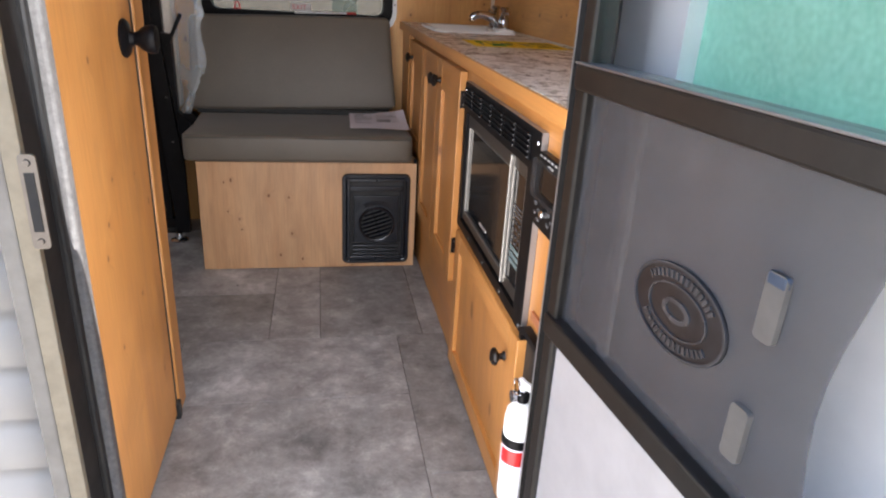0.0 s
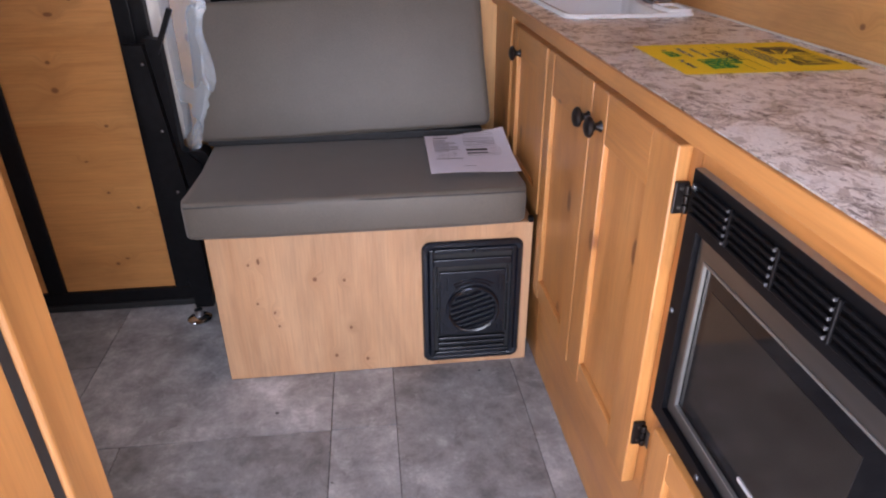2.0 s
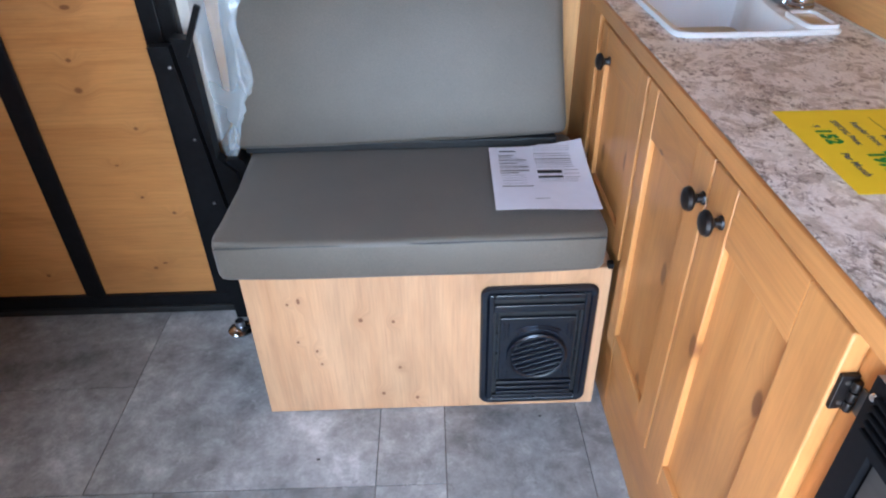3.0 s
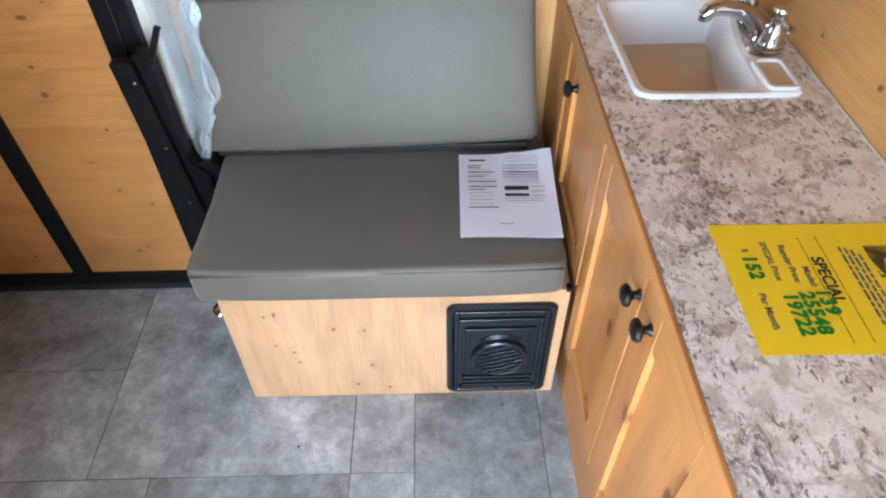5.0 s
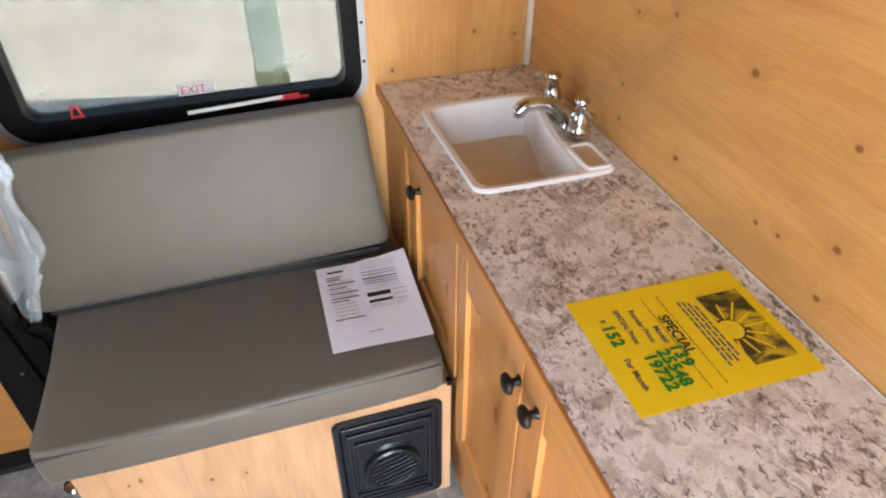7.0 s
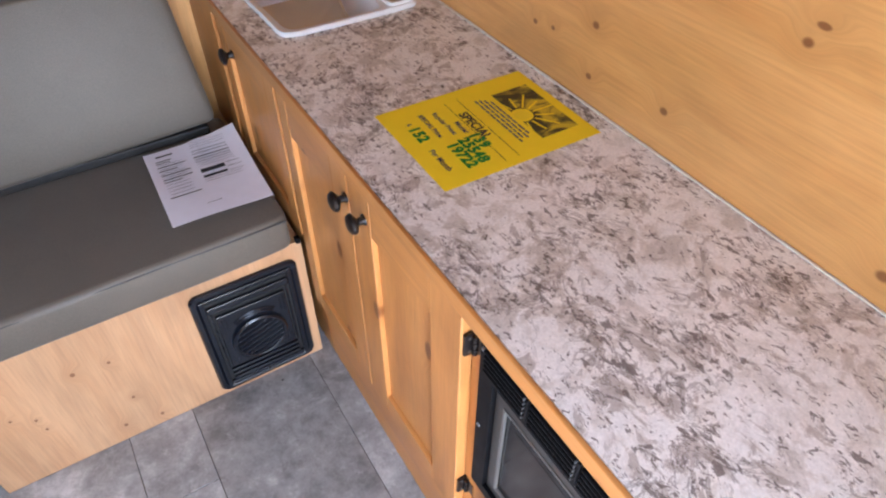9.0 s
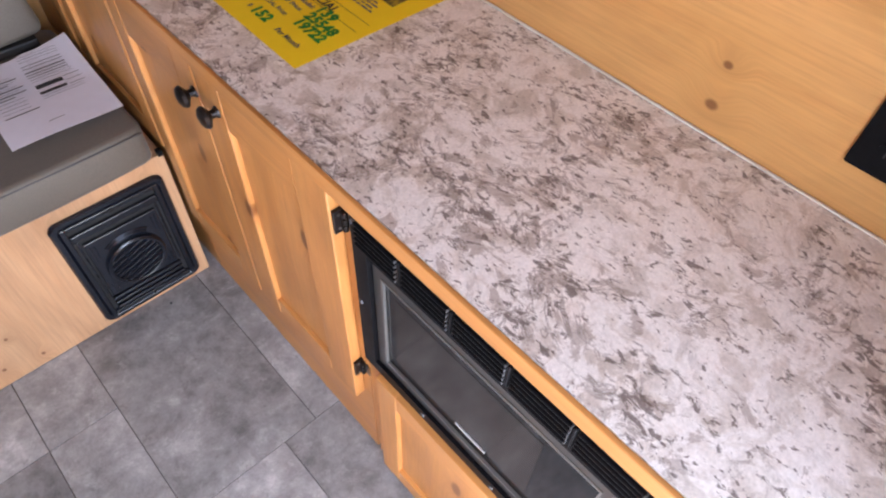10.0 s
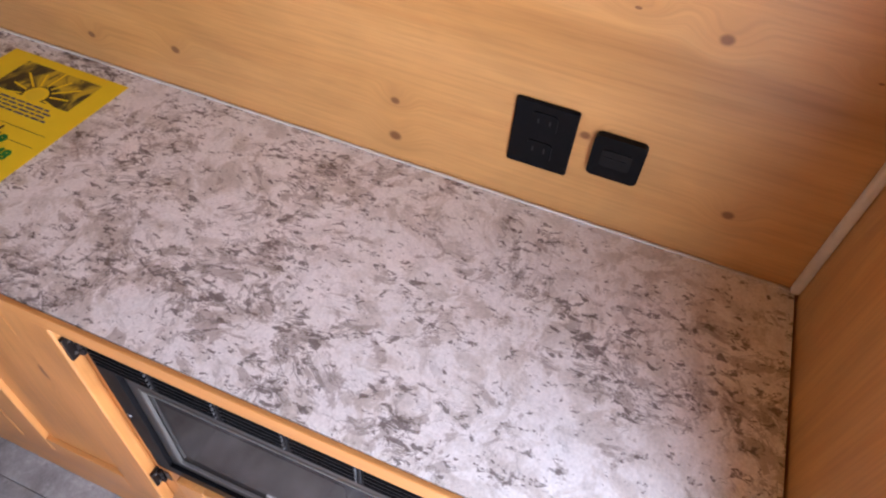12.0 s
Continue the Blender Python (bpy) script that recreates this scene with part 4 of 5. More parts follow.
def smooth_loop(pts, n=3):
    """Corner cutting: rounds a closed outline."""
    for _ in range(n):
        out = []
        for (ax, ay), (bx, by) in zip(pts, pts[1:] + pts[:1]):
            out += [(ax * 0.75 + bx * 0.25, ay * 0.75 + by * 0.25), (ax * 0.25 + bx * 0.75, ay * 0.25 + by * 0.75)]
        pts = out
    return pts


def radial(pts, c, n=96):
    """The outline met by n even rays from c."""
    out = []
    for k in range(n):
        d = Vector((math.cos(2 * math.pi * k / n), math.sin(2 * math.pi * k / n)))
        best = None
        for (ax, ay), (bx, by) in zip(pts, pts[1:] + pts[:1]):
            ex, ey = bx - ax, by - ay
            den = d.x * ey - d.y * ex
            if abs(den) < 1e-9:
                continue
            t_ = ((ax - c[0]) * ey - (ay - c[1]) * ex) / den
            u_ = ((ax - c[0]) * d.y - (ay - c[1]) * d.x) / den
            if t_ > 0 and -1e-6 <= u_ <= 1.000001:
                best = t_ if best is None else max(best, t_)
        out.append((c[0] + d.x * best, c[1] + d.y * best))
    return out


# the rim steps in behind the bowl, where the tap stands on the counter
SC = (0.690, 2.625)
RIM = smooth_loop([(0.572, 2.500), (0.572, 2.452), (0.640, 2.447), (0.820, 2.447), (0.860, 2.449), (0.860, 2.500), (0.858, 2.556), (0.830, 2.560), (0.806, 2.562),
                   (0.808, 2.600), (0.822, 2.680), (0.838, 2.745), (0.850, 2.790), (0.845, 2.820), (0.780, 2.822), (0.620, 2.820), (0.570, 2.815), (0.568, 2.750)], 3)
BOWL = smooth_loop([(0.586, 2.520), (0.588, 2.468), (0.640, 2.463), (0.760, 2.463), (0.784, 2.466), (0.790, 2.510), (0.794, 2.600), (0.808, 2.680),
                    (0.826, 2.745), (0.834, 2.785), (0.826, 2.806), (0.770, 2.808), (0.640, 2.806), (0.586, 2.800), (0.582, 2.740)], 3)
rim, bp = radial(RIM, SC), radial(BOWL, SC)


# ---- counter with a sink cut-out ----
counter = thing("counter", "speckled granite-look laminate counter with a wood edge", "counter", (0.71, 1.98, 0.838))
CX0 = 0.511
top = bmesh.new()
outer = [(CX0 + 0.004, 0.984), (XE - 0.002, 0.984), (XE - 0.002, 2.983), (CX0 + 0.004, 2.983)]
hole = [(SC[0] + (x - SC[0]) * 0.97, SC[1] + (y - SC[1]) * 0.97) for x, y in rim]
for loop in (outer, hole):
    vs = [top.verts.new((x, y, 0.840)) for x, y in loop]
    for a, b_ in zip(vs, vs[1:] + vs[:1]):
        top.edges.new((a, b_))
bmesh.ops.triangle_fill(top, use_beauty=True, edges=list(top.edges))
up = bmesh.ops.extrude_face_region(top, geom=list(top.faces))
for e in up["geom"]:
    if isinstance(e, bmesh.types.BMVert):
        e.co.z = CT
part("worktop", top, m_granite, counter)
part("edge_band", solid(CX0 - 0.003, CX0 + 0.0035, 0.984, 2.983, 0.838, CT - 0.0008, 0.0015), m_edge, counter, "honey wood edge band")
part("bead", solid(XE - 0.0045, XE - 0.0010, 0.99, 2.975, CT + 0.0002, CT + 0.0032, 0.001), m_caulk, counter, "off-white sealant bead")

# ---- sink ----
sink = thing("sink", "off-white plastic drop-in sink with a soap ledge", "sink", (0.72, 2.64, CT))


def shrunk(pts, k, z):
    return [(SC[0] + (x - SC[0]) * k, SC[1] + (y - SC[1]) * k, z) for x, y in pts]


part("rim", add_loops(bmesh.new(), [shrunk(rim, 1.0, CT + 0.0004), shrunk(rim, 1.0, CT + 0.005), shrunk(rim, 0.985, CT + 0.0088), shrunk(rim, 0.965, CT + 0.0085), shrunk(bp, 1.0, CT + 0.006)]), m_rim, sink, "off-white rim", True)
part("bowl_wall", add_loops(bmesh.new(), [shrunk(bp, 1.0, CT + 0.006), shrunk(bp, 0.975, CT - 0.002), shrunk(bp, 0.955, CT - 0.03), shrunk(bp, 0.93, CT - 0.066), shrunk(bp, 0.90, CT - 0.083)]), m_rim, sink, "off-white bowl wall", True)
# same plastic as the wall; the reflected tan is in the colour
bm = add_loops(bmesh.new(), [shrunk(bp, 0.90, CT - 0.083), shrunk(bp, 0.85, CT - 0.089), shrunk(bp, 0.12, CT - 0.092)])
bm.verts.ensure_lookup_table()
bm.faces.new(bm.verts[-len(bp):])
part("bowl_floor", bm, m_sink, sink, "bowl floor tinted with the pine's tan reflection", True)
sl_o = rrect(0.798, 0.854, 2.455, 2.554, 0.012, 5)
sl_i = rrect(0.803, 0.848, 2.462, 2.547, 0.010, 5)
part("soap_tray", add_prism(bmesh.new(), rrect(0.8035, 0.8475, 2.4625, 2.5465, 0.0095, 5), "z", CT + 0.0085, CT + 0.0096), m_sink, sink, "soap tray in the bowl floor's tan")
part("soap_ledge", add_loops(bmesh.new(), [[(x, y, CT + 0.006) for x, y in sl_o], [(x, y, CT + 0.0150) for x, y in sl_o], [(x, y, CT + 0.0150) for x, y in sl_i], [(x, y, CT + 0.0088) for x, y in sl_i]], close=True), m_rim, sink, "", True)
part("drain", lathe([(0.022, 0), (0.022, 0.003), (0.016, 0.004), (0.014, 0.001)], Matrix.Translation((0.655, 2.575, CT - 0.0905)), 20), m_steel, sink, "steel drain", True)

# ---- tap ----
tap = thing("faucet", "chrome two-handle faucet standing behind the sink", "faucet", (0.848, 2.66, CT))
part("base_plate", add_prism(bmesh.new(), rrect(0.832, 0.866, 2.580, 2.745, 0.016, 6), "z", CT + 0.0003, CT + 0.008), m_chrome, tap, "", True)
part("spout", tube([(0.854, 2.662, CT + 0.004), (0.850, 2.662, CT + 0.018), (0.840, 2.662, CT + 0.031), (0.824, 2.663, CT + 0.042), (0.804, 2.664, CT + 0.050), (0.782, 2.664, CT + 0.055), (0.762, 2.665, CT + 0.055), (0.748, 2.665, CT + 0.050), (0.743, 2.665, CT + 0.040)],
                     [0.022, 0.0205, 0.0185, 0.0165, 0.015, 0.0145, 0.015, 0.0155, 0.0145], 16), m_chrome, tap, "", True)
part("aerator", lathe([(0.0115, 0), (0.0115, 0.007)], Matrix.Translation((0.743, 2.665, CT + 0.032)), 14), m_chrome, tap, "", True)
for yy, ang in ((2.596, -88), (2.728, 104)):
    h = part("handle", lathe([(0.025, 0.0), (0.0255, 0.005), (0.023, 0.008), (0.0235, 0.013), (0.021, 0.017), (0.0205, 0.030), (0.0175, 0.044), (0.0125, 0.054), (0.0135, 0.058), (0.010, 0.062), (0.012, 0.070), (0.0165, 0.076), (0.015, 0.081), (0.006, 0.083)],
                             Matrix.Translation((0.848, yy, CT + 0.006)), 20), m_chrome, tap, "", True)
    a = radians(ang)
    q = Vector((math.cos(a), math.sin(a), 0.02))
    o = Vector((0.848, yy, CT + 0.068))
    part("lever", tube([o, o + q * 0.020, o + q * 0.034, o + q * 0.046, o + q * 0.054], [0.006, 0.0048, 0.0052, 0.0080, 0.0045], 10), m_chrome, h, "", True)

# ---- microwave in its trim ----
mw = thing("microwave", "stainless microwave in a black slotted trim frame", "microwave", (0.54, 1.45, 0.40))
MX, TX = 0.561, 0.537        # microwave and trim planes
TY0, TY1, TZ0, TZ1 = 1.145, 1.744, 0.424, 0.797
MY0, MY1, MZ0, MZ1 = 1.203, 1.711, 0.452, 0.7225
DY, PY = 1.3075, 1.3035      # door and panel edges
sq = lambda a, b, c, d: [(a, c), (b, c), (b, d), (a, d)]
part("trim_frame", ring(sq(TY0, TY1, TZ0, 0.7985), sq(MY0 - 0.004, MY1 + 0.004, MZ0 - 0.004, MZ1 + 0.004), "x", TX - 0.004, CF + 0.02), m_black, mw, "black trim frame")
part("trim_edge", ring(sq(TY0 - 0.0015, TY1, TZ0 - 0.0015, 0.799), sq(TY0, TY1 - 0.003, TZ0, 0.796), "x", TX - 0.003, CF), m_alu, mw)
part("inner_box", solid(MX + 0.005, CF + 0.30, MY0, MY1, MZ0, MZ1), m_black, mw)
for g in range(6):
    y = 1.732 - 0.0905 * g
    for r in range(5):
        z = 0.7425 + r * 0.0098
        part("vent_slat", solid(TX - 0.0095, TX - 0.0035, y - 0.080, y, z, z + 0.0042, 0.0012, 1), m_black, mw)
        part("slat_end", solid(TX - 0.0098, TX - 0.0035, y - 0.0818, y - 0.0800, z, z + 0.0042, 0.0006, 1), m_button, mw, "paler grey slat end")
    part("vent_post", solid(TX - 0.008, TX - 0.0035, y - 0.0875, y - 0.0830, 0.741, 0.787, 0.001, 1), m_black, mw)
dw = part("oven_door", ring(sq(DY, MY1, MZ0, MZ1), sq(1.3245, MY1 - 0.020, MZ0 + 0.023, MZ1 - 0.028), "x", MX - 0.022, MX - 0.018), m_steel, mw, "stainless door frame")
part("door_body", ring(sq(DY + 0.001, MY1 - 0.001, MZ0 + 0.001, MZ1 - 0.001), sq(1.3235, MY1 - 0.019, MZ0 + 0.022, MZ1 - 0.027), "x", MX - 0.018, MX + 0.004), m_black, dw, "black door body")
part("bevel_trim", ring(sq(1.3225, MY1 - 0.0175, MZ0 + 0.0205, MZ1 - 0.0255), sq(1.325, MY1 - 0.0215, MZ0 + 0.0235, MZ1 - 0.0285), "x", MX - 0.0235, MX - 0.019), m_bright, dw)
part("door_window", solid(MX - 0.018, MX + 0.002, 1.322, MY1 - 0.018, MZ0 + 0.021, MZ1 - 0.026), m_glassdark, dw, "dark glass")
part("inner_screen", solid(MX - 0.0184, MX - 0.0179, 1.404, 1.671, MZ0 + 0.047, MZ1 - 0.055), m_meshglass, dw, "paler see-through oven screen")
part("maker_bar", solid(MX - 0.0205, MX - 0.0178, 1.479, 1.539, 0.4955, 0.5005), m_silverink, dw, "plain silver bar")
part("handle_strip", solid(MX - 0.028, MX - 0.001, DY - 0.0015, DY + 0.004, MZ0 + 0.001, MZ1 - 0.001, 0.0015), m_bright, dw, "bright edge strip")
cp = part("control_panel", ring(sq(MY0, PY, MZ0, MZ1), sq(1.213, 1.291, MZ0 + 0.025, MZ1 - 0.024), "x", MX - 0.022, MX - 0.018), m_steel, mw, "stainless control panel")
part("panel_body", ring(sq(MY0 + 0.001, PY - 0.0005, MZ0 + 0.001, MZ1 - 0.001), sq(1.214, 1.290, MZ0 + 0.026, MZ1 - 0.025), "x", MX - 0.018, MX + 0.004), m_black, cp, "black panel body")
part("panel_glass", solid(MX - 0.0195, MX + 0.002, 1.212, 1.292, MZ0 + 0.024, MZ1 - 0.023), m_glassdark, cp)
part("edge_strip", solid(MX - 0.0255, MX - 0.020, 1.289, 1.294, MZ0 + 0.017, MZ1 - 0.019, 0.001), m_bright, cp)
part("edge_strip", solid(MX - 0.0265, MX - 0.018, MY0 - 0.001, MY0 + 0.004, MZ0 + 0.002, MZ1 - 0.002, 0.0015), m_bright, cp)
for r in range(3):
    for c in range(5):
        yy = 1.283 - c * 0.0116
        part("button", solid(MX - 0.0205, MX - 0.0194, yy - 0.009, yy, 0.6295 - r * 0.009, 0.6335 - r * 0.009, 0.0005, 1), m_button, cp)
for r in range(4):
    for c in range(3):
        yy = 1.280 - c * 0.020
        zz = 0.598 - r * 0.0142
        part("button", solid(MX - 0.0208, MX - 0.0194, yy - 0.009, yy, zz, zz + 0.0055, 0.0005, 1), m_button, cp)
for r in range(3):
    zz = 0.541 - r * 0.0135
    part("button", solid(MX - 0.0212, MX - 0.0194, 1.227, 1.282, zz, zz + 0.0092, 0.001, 1), m_key, cp, "pale teal button")
for yy, zz in ((1.158, 0.434), (1.158, 0.778), (1.30, 0.435), (1.45, 0.435), (1.60, 0.435), (1.737, 0.778), (1.737, 0.60)):
    part("screw", lathe([(0.0045, 0), (0.0035, 0.002)], Matrix.Translation((TX - 0.004, yy, zz)) @ toward("-x"), 10), m_chrome if zz > 0.7 else m_button, mw)

# ---- radio ----
rad = thing("radio", "black panel radio with a clear cover and display", "radio", (0.54, 1.085, 0.65))
RY0, RY1, RZ0, RZ1 = 1.000, 1.146, 0.645, 0.770
part("face", prism(rrect(RY0, RY1, RZ0, RZ1, 0.008), "x", CF - 0.012, CF), m_black, rad, "", True)
part("display", prism(rrect(RY0 + 0.022, RY1 - 0.022, 0.704, 0.750, 0.009), "x", CF - 0.0135, CF - 0.011), m_glassdark, rad, "dark display", True)
part("cover", ring(rrect(RY0 + 0.012, RY1 + 0.006, 0.694, 0.760, 0.012), rrect(RY0 + 0.020, RY1 - 0.012, 0.701, 0.753, 0.010), "x", CF - 0.021, CF - 0.0115), m_cover, rad, "clear plastic cover", True)
part("maker_bar", solid(CF - 0.0148, CF - 0.0134, 1.07, 1.092, 0.7545, 0.7575), m_silverink, rad)
for i in range(7):
    part("button", solid(CF - 0.0135, CF - 0.0115, 1.138 - i * 0.018 - 0.009, 1.138 - i * 0.018, 0.7625, 0.7655), m_silverink, rad)
part("dial", lathe([(0.008, 0), (0.008, 0.006), (0.006, 0.008)], Matrix.Translation((CF - 0.012, 1.092, 0.676)) @ toward("-x"), 16), m_chrome, rad, "chrome dial", True)
for yy, zz, w in ((1.135, 0.682, 0.012), (1.135, 0.666, 0.010), (1.118, 0.674, 0.009), (1.118, 0.658, 0.013), (1.070, 0.682, 0.011), (1.070, 0.664, 0.011), (1.052, 0.674, 0.010), (1.036, 0.682, 0.011), (1.036, 0.664, 0.011)):
    part("button", solid(CF - 0.015, CF - 0.0115, yy - w / 2, yy + w / 2, zz - 0.003, zz + 0.003, 0.001, 1), m_button, rad)

# ---- fire extinguisher ----
ex = thing("fire_extinguisher", "white fire extinguisher with red label in black bracket", "extinguisher", (0.500, 1.075, 0.02))
EX, EY, EZ, K = 0.517, 1.044, 0.125, 0.75
part("bracket", ring(rrect(1.004, 1.138, 0.14, 0.452, 0.022), rrect(1.016, 1.126, 0.152, 0.440, 0.016), "x", CF - 0.016, CF - 0.0005), m_black, ex, "black wall bracket", True)
part("back_plate", solid(CF - 0.004, CF - 0.0005, 1.012, 1.130, 0.148, 0.444), m_rubber, ex)
base_m = Matrix.Translation((EX, EY, EZ)) @ Matrix.Diagonal((0.76, 0.76, K, 1))
part("cylinder", lathe([(0.030, 0.012), (0.037, 0.016), (0.0375, 0.03), (0.0375, 0.245), (0.034, 0.270), (0.022, 0.290), (0.013, 0.296)], base_m, 28), m_white, ex, "", True)
part("label_band", lathe([(0.0382, 0.110), (0.0382, 0.180)], base_m, 28), m_paper, ex, "white label band", True)
a0, a1 = radians(185), radians(270)
lab = bmesh.new()
cols = [[lab.verts.new(base_m @ Vector((0.0388 * math.cos(a0 + (a1 - a0) * i / 10), 0.0388 * math.sin(a0 + (a1 - a0) * i / 10), z))) for z in (0.134, 0.176)] for i in range(11)]
for i in range(10):
    lab.faces.new((cols[i][0], cols[i + 1][0], cols[i + 1][1], cols[i][1]))
part("red_label", lab, m_red, ex, "red label", True)
part("strap", lathe([(0.0395, 0.182), (0.0405, 0.185), (0.0405, 0.202), (0.0395, 0.205)], base_m, 28), m_black, ex, "black strap", True)
part("buckle", solid(EX - 0.012, EX + 0.006, EY + 0.027, EY + 0.036, EZ + K * 0.184, EZ + K * 0.204, 0.002), m_black, ex)
part("valve", lathe([(0.013, 0.294), (0.015, 0.300), (0.015, 0.318), (0.010, 0.324)], base_m, 16), m_black, ex, "", True)
part("lever", tube([(EX, EY, EZ + K * 0.322), (EX - 0.004, EY + 0.004, EZ + K * 0.345), (EX + 0.004, EY - 0.030, EZ + K * 0.352)], [0.006, 0.008, 0.007], 8), m_white, ex, "white squeeze lever", True)
part("gauge", lathe([(0.011, 0), (0.011, 0.008), (0.008, 0.009)], Matrix.Translation((EX - 0.014, EY, EZ + K * 0.310)) @ toward("-x"), 14), m_chrome, ex, "round gauge", True)
part("pin_ring", tube([(EX - 0.012, EY + 0.02 * math.cos(t), EZ + K * 0.335 + 0.012 * math.sin(t)) for t in np.linspace(0, 6.28, 14)], 0.0015, 6), m_chrome, ex, "wire pull ring", True)

# ---- wall outlets ----
so = thing("wall_socket", "black duplex socket plate on the pine wall", "socket", (XE, 1.32, 0.985))
bm = prism(sq(1.284, 1.359, 0.931, 1.023), "x", XE - 0.006, XE - 0.0003)
bmesh.ops.bevel(bm, geom=list(bm.edges), offset=0.0015, segments=2, affect="EDGES")
part("plate", bm, m_black, so)
for zz in (0.957, 0.997):
    f = part("receptacle", prism(rrect(1.306, 1.338, zz - 0.014, zz + 0.014, 0.006), "x", XE - 0.0075, XE - 0.005), m_black, so)
    for yy, hh in ((1.315, 0.007), (1.329, 0.006)):
        part("slot", solid(XE - 0.0079, XE - 0.0072, yy - 0.001, yy + 0.001, zz - hh / 2 + 0.003, zz + hh / 2 + 0.003), m_rubber, f)
us = thing("usb_socket", "black rounded charging socket on the pine wall", "socket", (XE, 1.237, 0.985))
part("plate", prism(rrect(1.202, 1.262, 0.951, 1.007, 0.007), "x", XE - 0.010, XE - 0.0003), m_black, us, "", True)
part("recess", prism(rrect(1.215, 1.250, 0.968, 0.991, 0.004), "x", XE - 0.0112, XE - 0.0095), m_blackmetal, us)
for yy in (1.226, 1.241):
    part("port", solid(XE - 0.0118, XE - 0.011, yy - 0.005, yy + 0.005, 0.976, 0.982), m_blackmetal, us)

# ---- price sheet on the counter ----
sheet = thing("price_sheet", "yellow special price sheet lying on the counter", "paper", (0.74, 2.04, CT))
SA = Vector((0.598, 2.1415, CT + 0.0012))
turn = Matrix.Translation(SA) @ pose(0, 0, 0, 0, 0, -90.8)


def sheet_bm(w, h, lift, nx=12, ny=12):
    bm = bmesh.new()
    g = [[bm.verts.new((w * i / nx, h * j / ny, lift(i / nx, j / ny))) for i in range(nx + 1)] for j in range(ny + 1)]
    for j in range(ny):
        for i in range(nx):
            bm.faces.new((g[j][i], g[j][i + 1], g[j + 1][i + 1], g[j + 1][i]))
    bm.normal_update()
    bmesh.ops.solidify(bm, geom=list(bm.faces), thickness=0.0003)
    return bm


def flat(u0, u1, v0, v1, z=0.0006, h=0.0001):
    bm = bmesh.new()
    add_box(bm, u0, u1, v0, v1, z, z + h)
    bmesh.ops.transform(bm, matrix=turn, verts=bm.verts)
    return bm


def lay_text(text, size, u, v, mat, name="lettering", fat=0.0002, spacing=1.0, lift=0.0):
    part(name, letters(text, size, turn @ Matrix.Translation((u, v, 0.0008 + lift)), 0.0001, spacing, fat), mat, sheet)


bm = sheet_bm(0.2125, 0.2750, lambda a, b: 0.0)
bmesh.ops.transform(bm, matrix=turn, verts=bm.verts)
part("page", bm, m_yellow, sheet)
ph = part("picture", flat(0.043, 0.180, 0.190, 0.258), m_photo, sheet, "dark landscape print")
part("sun_disc", lathe([(0.018, 0), (0.018, 0.0003)], turn @ Matrix.Translation((0.115, 0.199, 0.0007)), 24), m_yellow, ph, "round yellow sun shape")
part("sun_ring", lathe([(0.013, 0), (0.013, 0.0002)], turn @ Matrix.Translation((0.115, 0.199, 0.0010)), 24), m_sunyellow, ph)
for i, a in enumerate(np.linspace(-0.25, math.pi + 0.25, 9)):
    bm = bmesh.new()
    add_box(bm, 0.021, 0.050 if i % 2 else 0.060, -0.0016, 0.0016, 0.0009, 0.0010)
    bmesh.ops.transform(bm, matrix=turn @ Matrix.Translation((0.115, 0.199, 0)) @ pose(0, 0, 0, 0, 0, math.degrees(a)), verts=bm.verts)
    part("sun_ray", bm, m_yellow, ph)
for u0, u1, v in ((0.044, 0.172, 0.1565), (0.046, 0.170, 0.1635), (0.050, 0.172, 0.1705), (0.058, 0.160, 0.1775)):
    u = u0
    k = 0
    while u < u1 - 0.006:
        w = (0.011, 0.017, 0.008, 0.014)[k % 4]
        part("print_line", flat(u, min(u + w, u1), v, v + 0.0034), m_greyink, sheet)
        u += w + 0.0025
        k += 1
part("rule", flat(0.024, 0.196, 0.1345, 0.1353), m_blackink, sheet)
part("rule", flat(0.026, 0.198, 0.1105, 0.1113), m_blackink, sheet)
lay_text("SPECIAL", 0.0215, 0.062, 0.1145, m_blackink, fat=0.0005)
lay_text("Model:", 0.0125, 0.078, 0.0965, m_greyink)
lay_text("Regular Price:", 0.0118, 0.040, 0.0795, m_greyink)
lay_text("SPECIAL Price:", 0.0112, 0.034, 0.0575, m_greyink)
lay_text("$", 0.012, 0.046, 0.030, m_greyink)
lay_text("Per Month", 0.0128, 0.122, 0.0265, m_greyink)
for text, u, v, gap in (("139", 0.116, 0.0975, 1.12), ("25548", 0.120, 0.0765, 1.06), ("19722", 0.122, 0.0555, 1.06), ("152", 0.058, 0.0265, 1.15)):
    for du, dv, dl in ((0, 0, 0), (0.0011, 0.0003, 0.0003), (0.0005, 0.0011, 0.0006)):
        lay_text(text, 0.0245, u + du, v + dv, m_greenink, "handwriting", 0.0006, gap, lift=dl)

# ---- paper on the seat ----
form = thing("paper_form", "white printed form lying on the seat cushion", "paper", (0.39, 2.62, 0.52))
turn = Matrix.Translation((0.280, 2.474, 0.5205)) @ pose(0, 0, 0, 0.3, 0, -1.5)


def curl(a, b):
    return 0.0018 + 0.0015 * math.sin(a * 5 + b * 4) + 0.05 * max(0, a + 0.8 * b - 1.30) ** 1.4 + 0.06 * max(0, 0.12 - abs(a - 0.5 - 0.05 * b)) * max(0, b - 0.45) + 0.006 * max(0, b - 0.8)


bm = sheet_bm(0.216, 0.279, curl, 24, 24)
bmesh.ops.transform(bm, matrix=turn, verts=bm.verts)
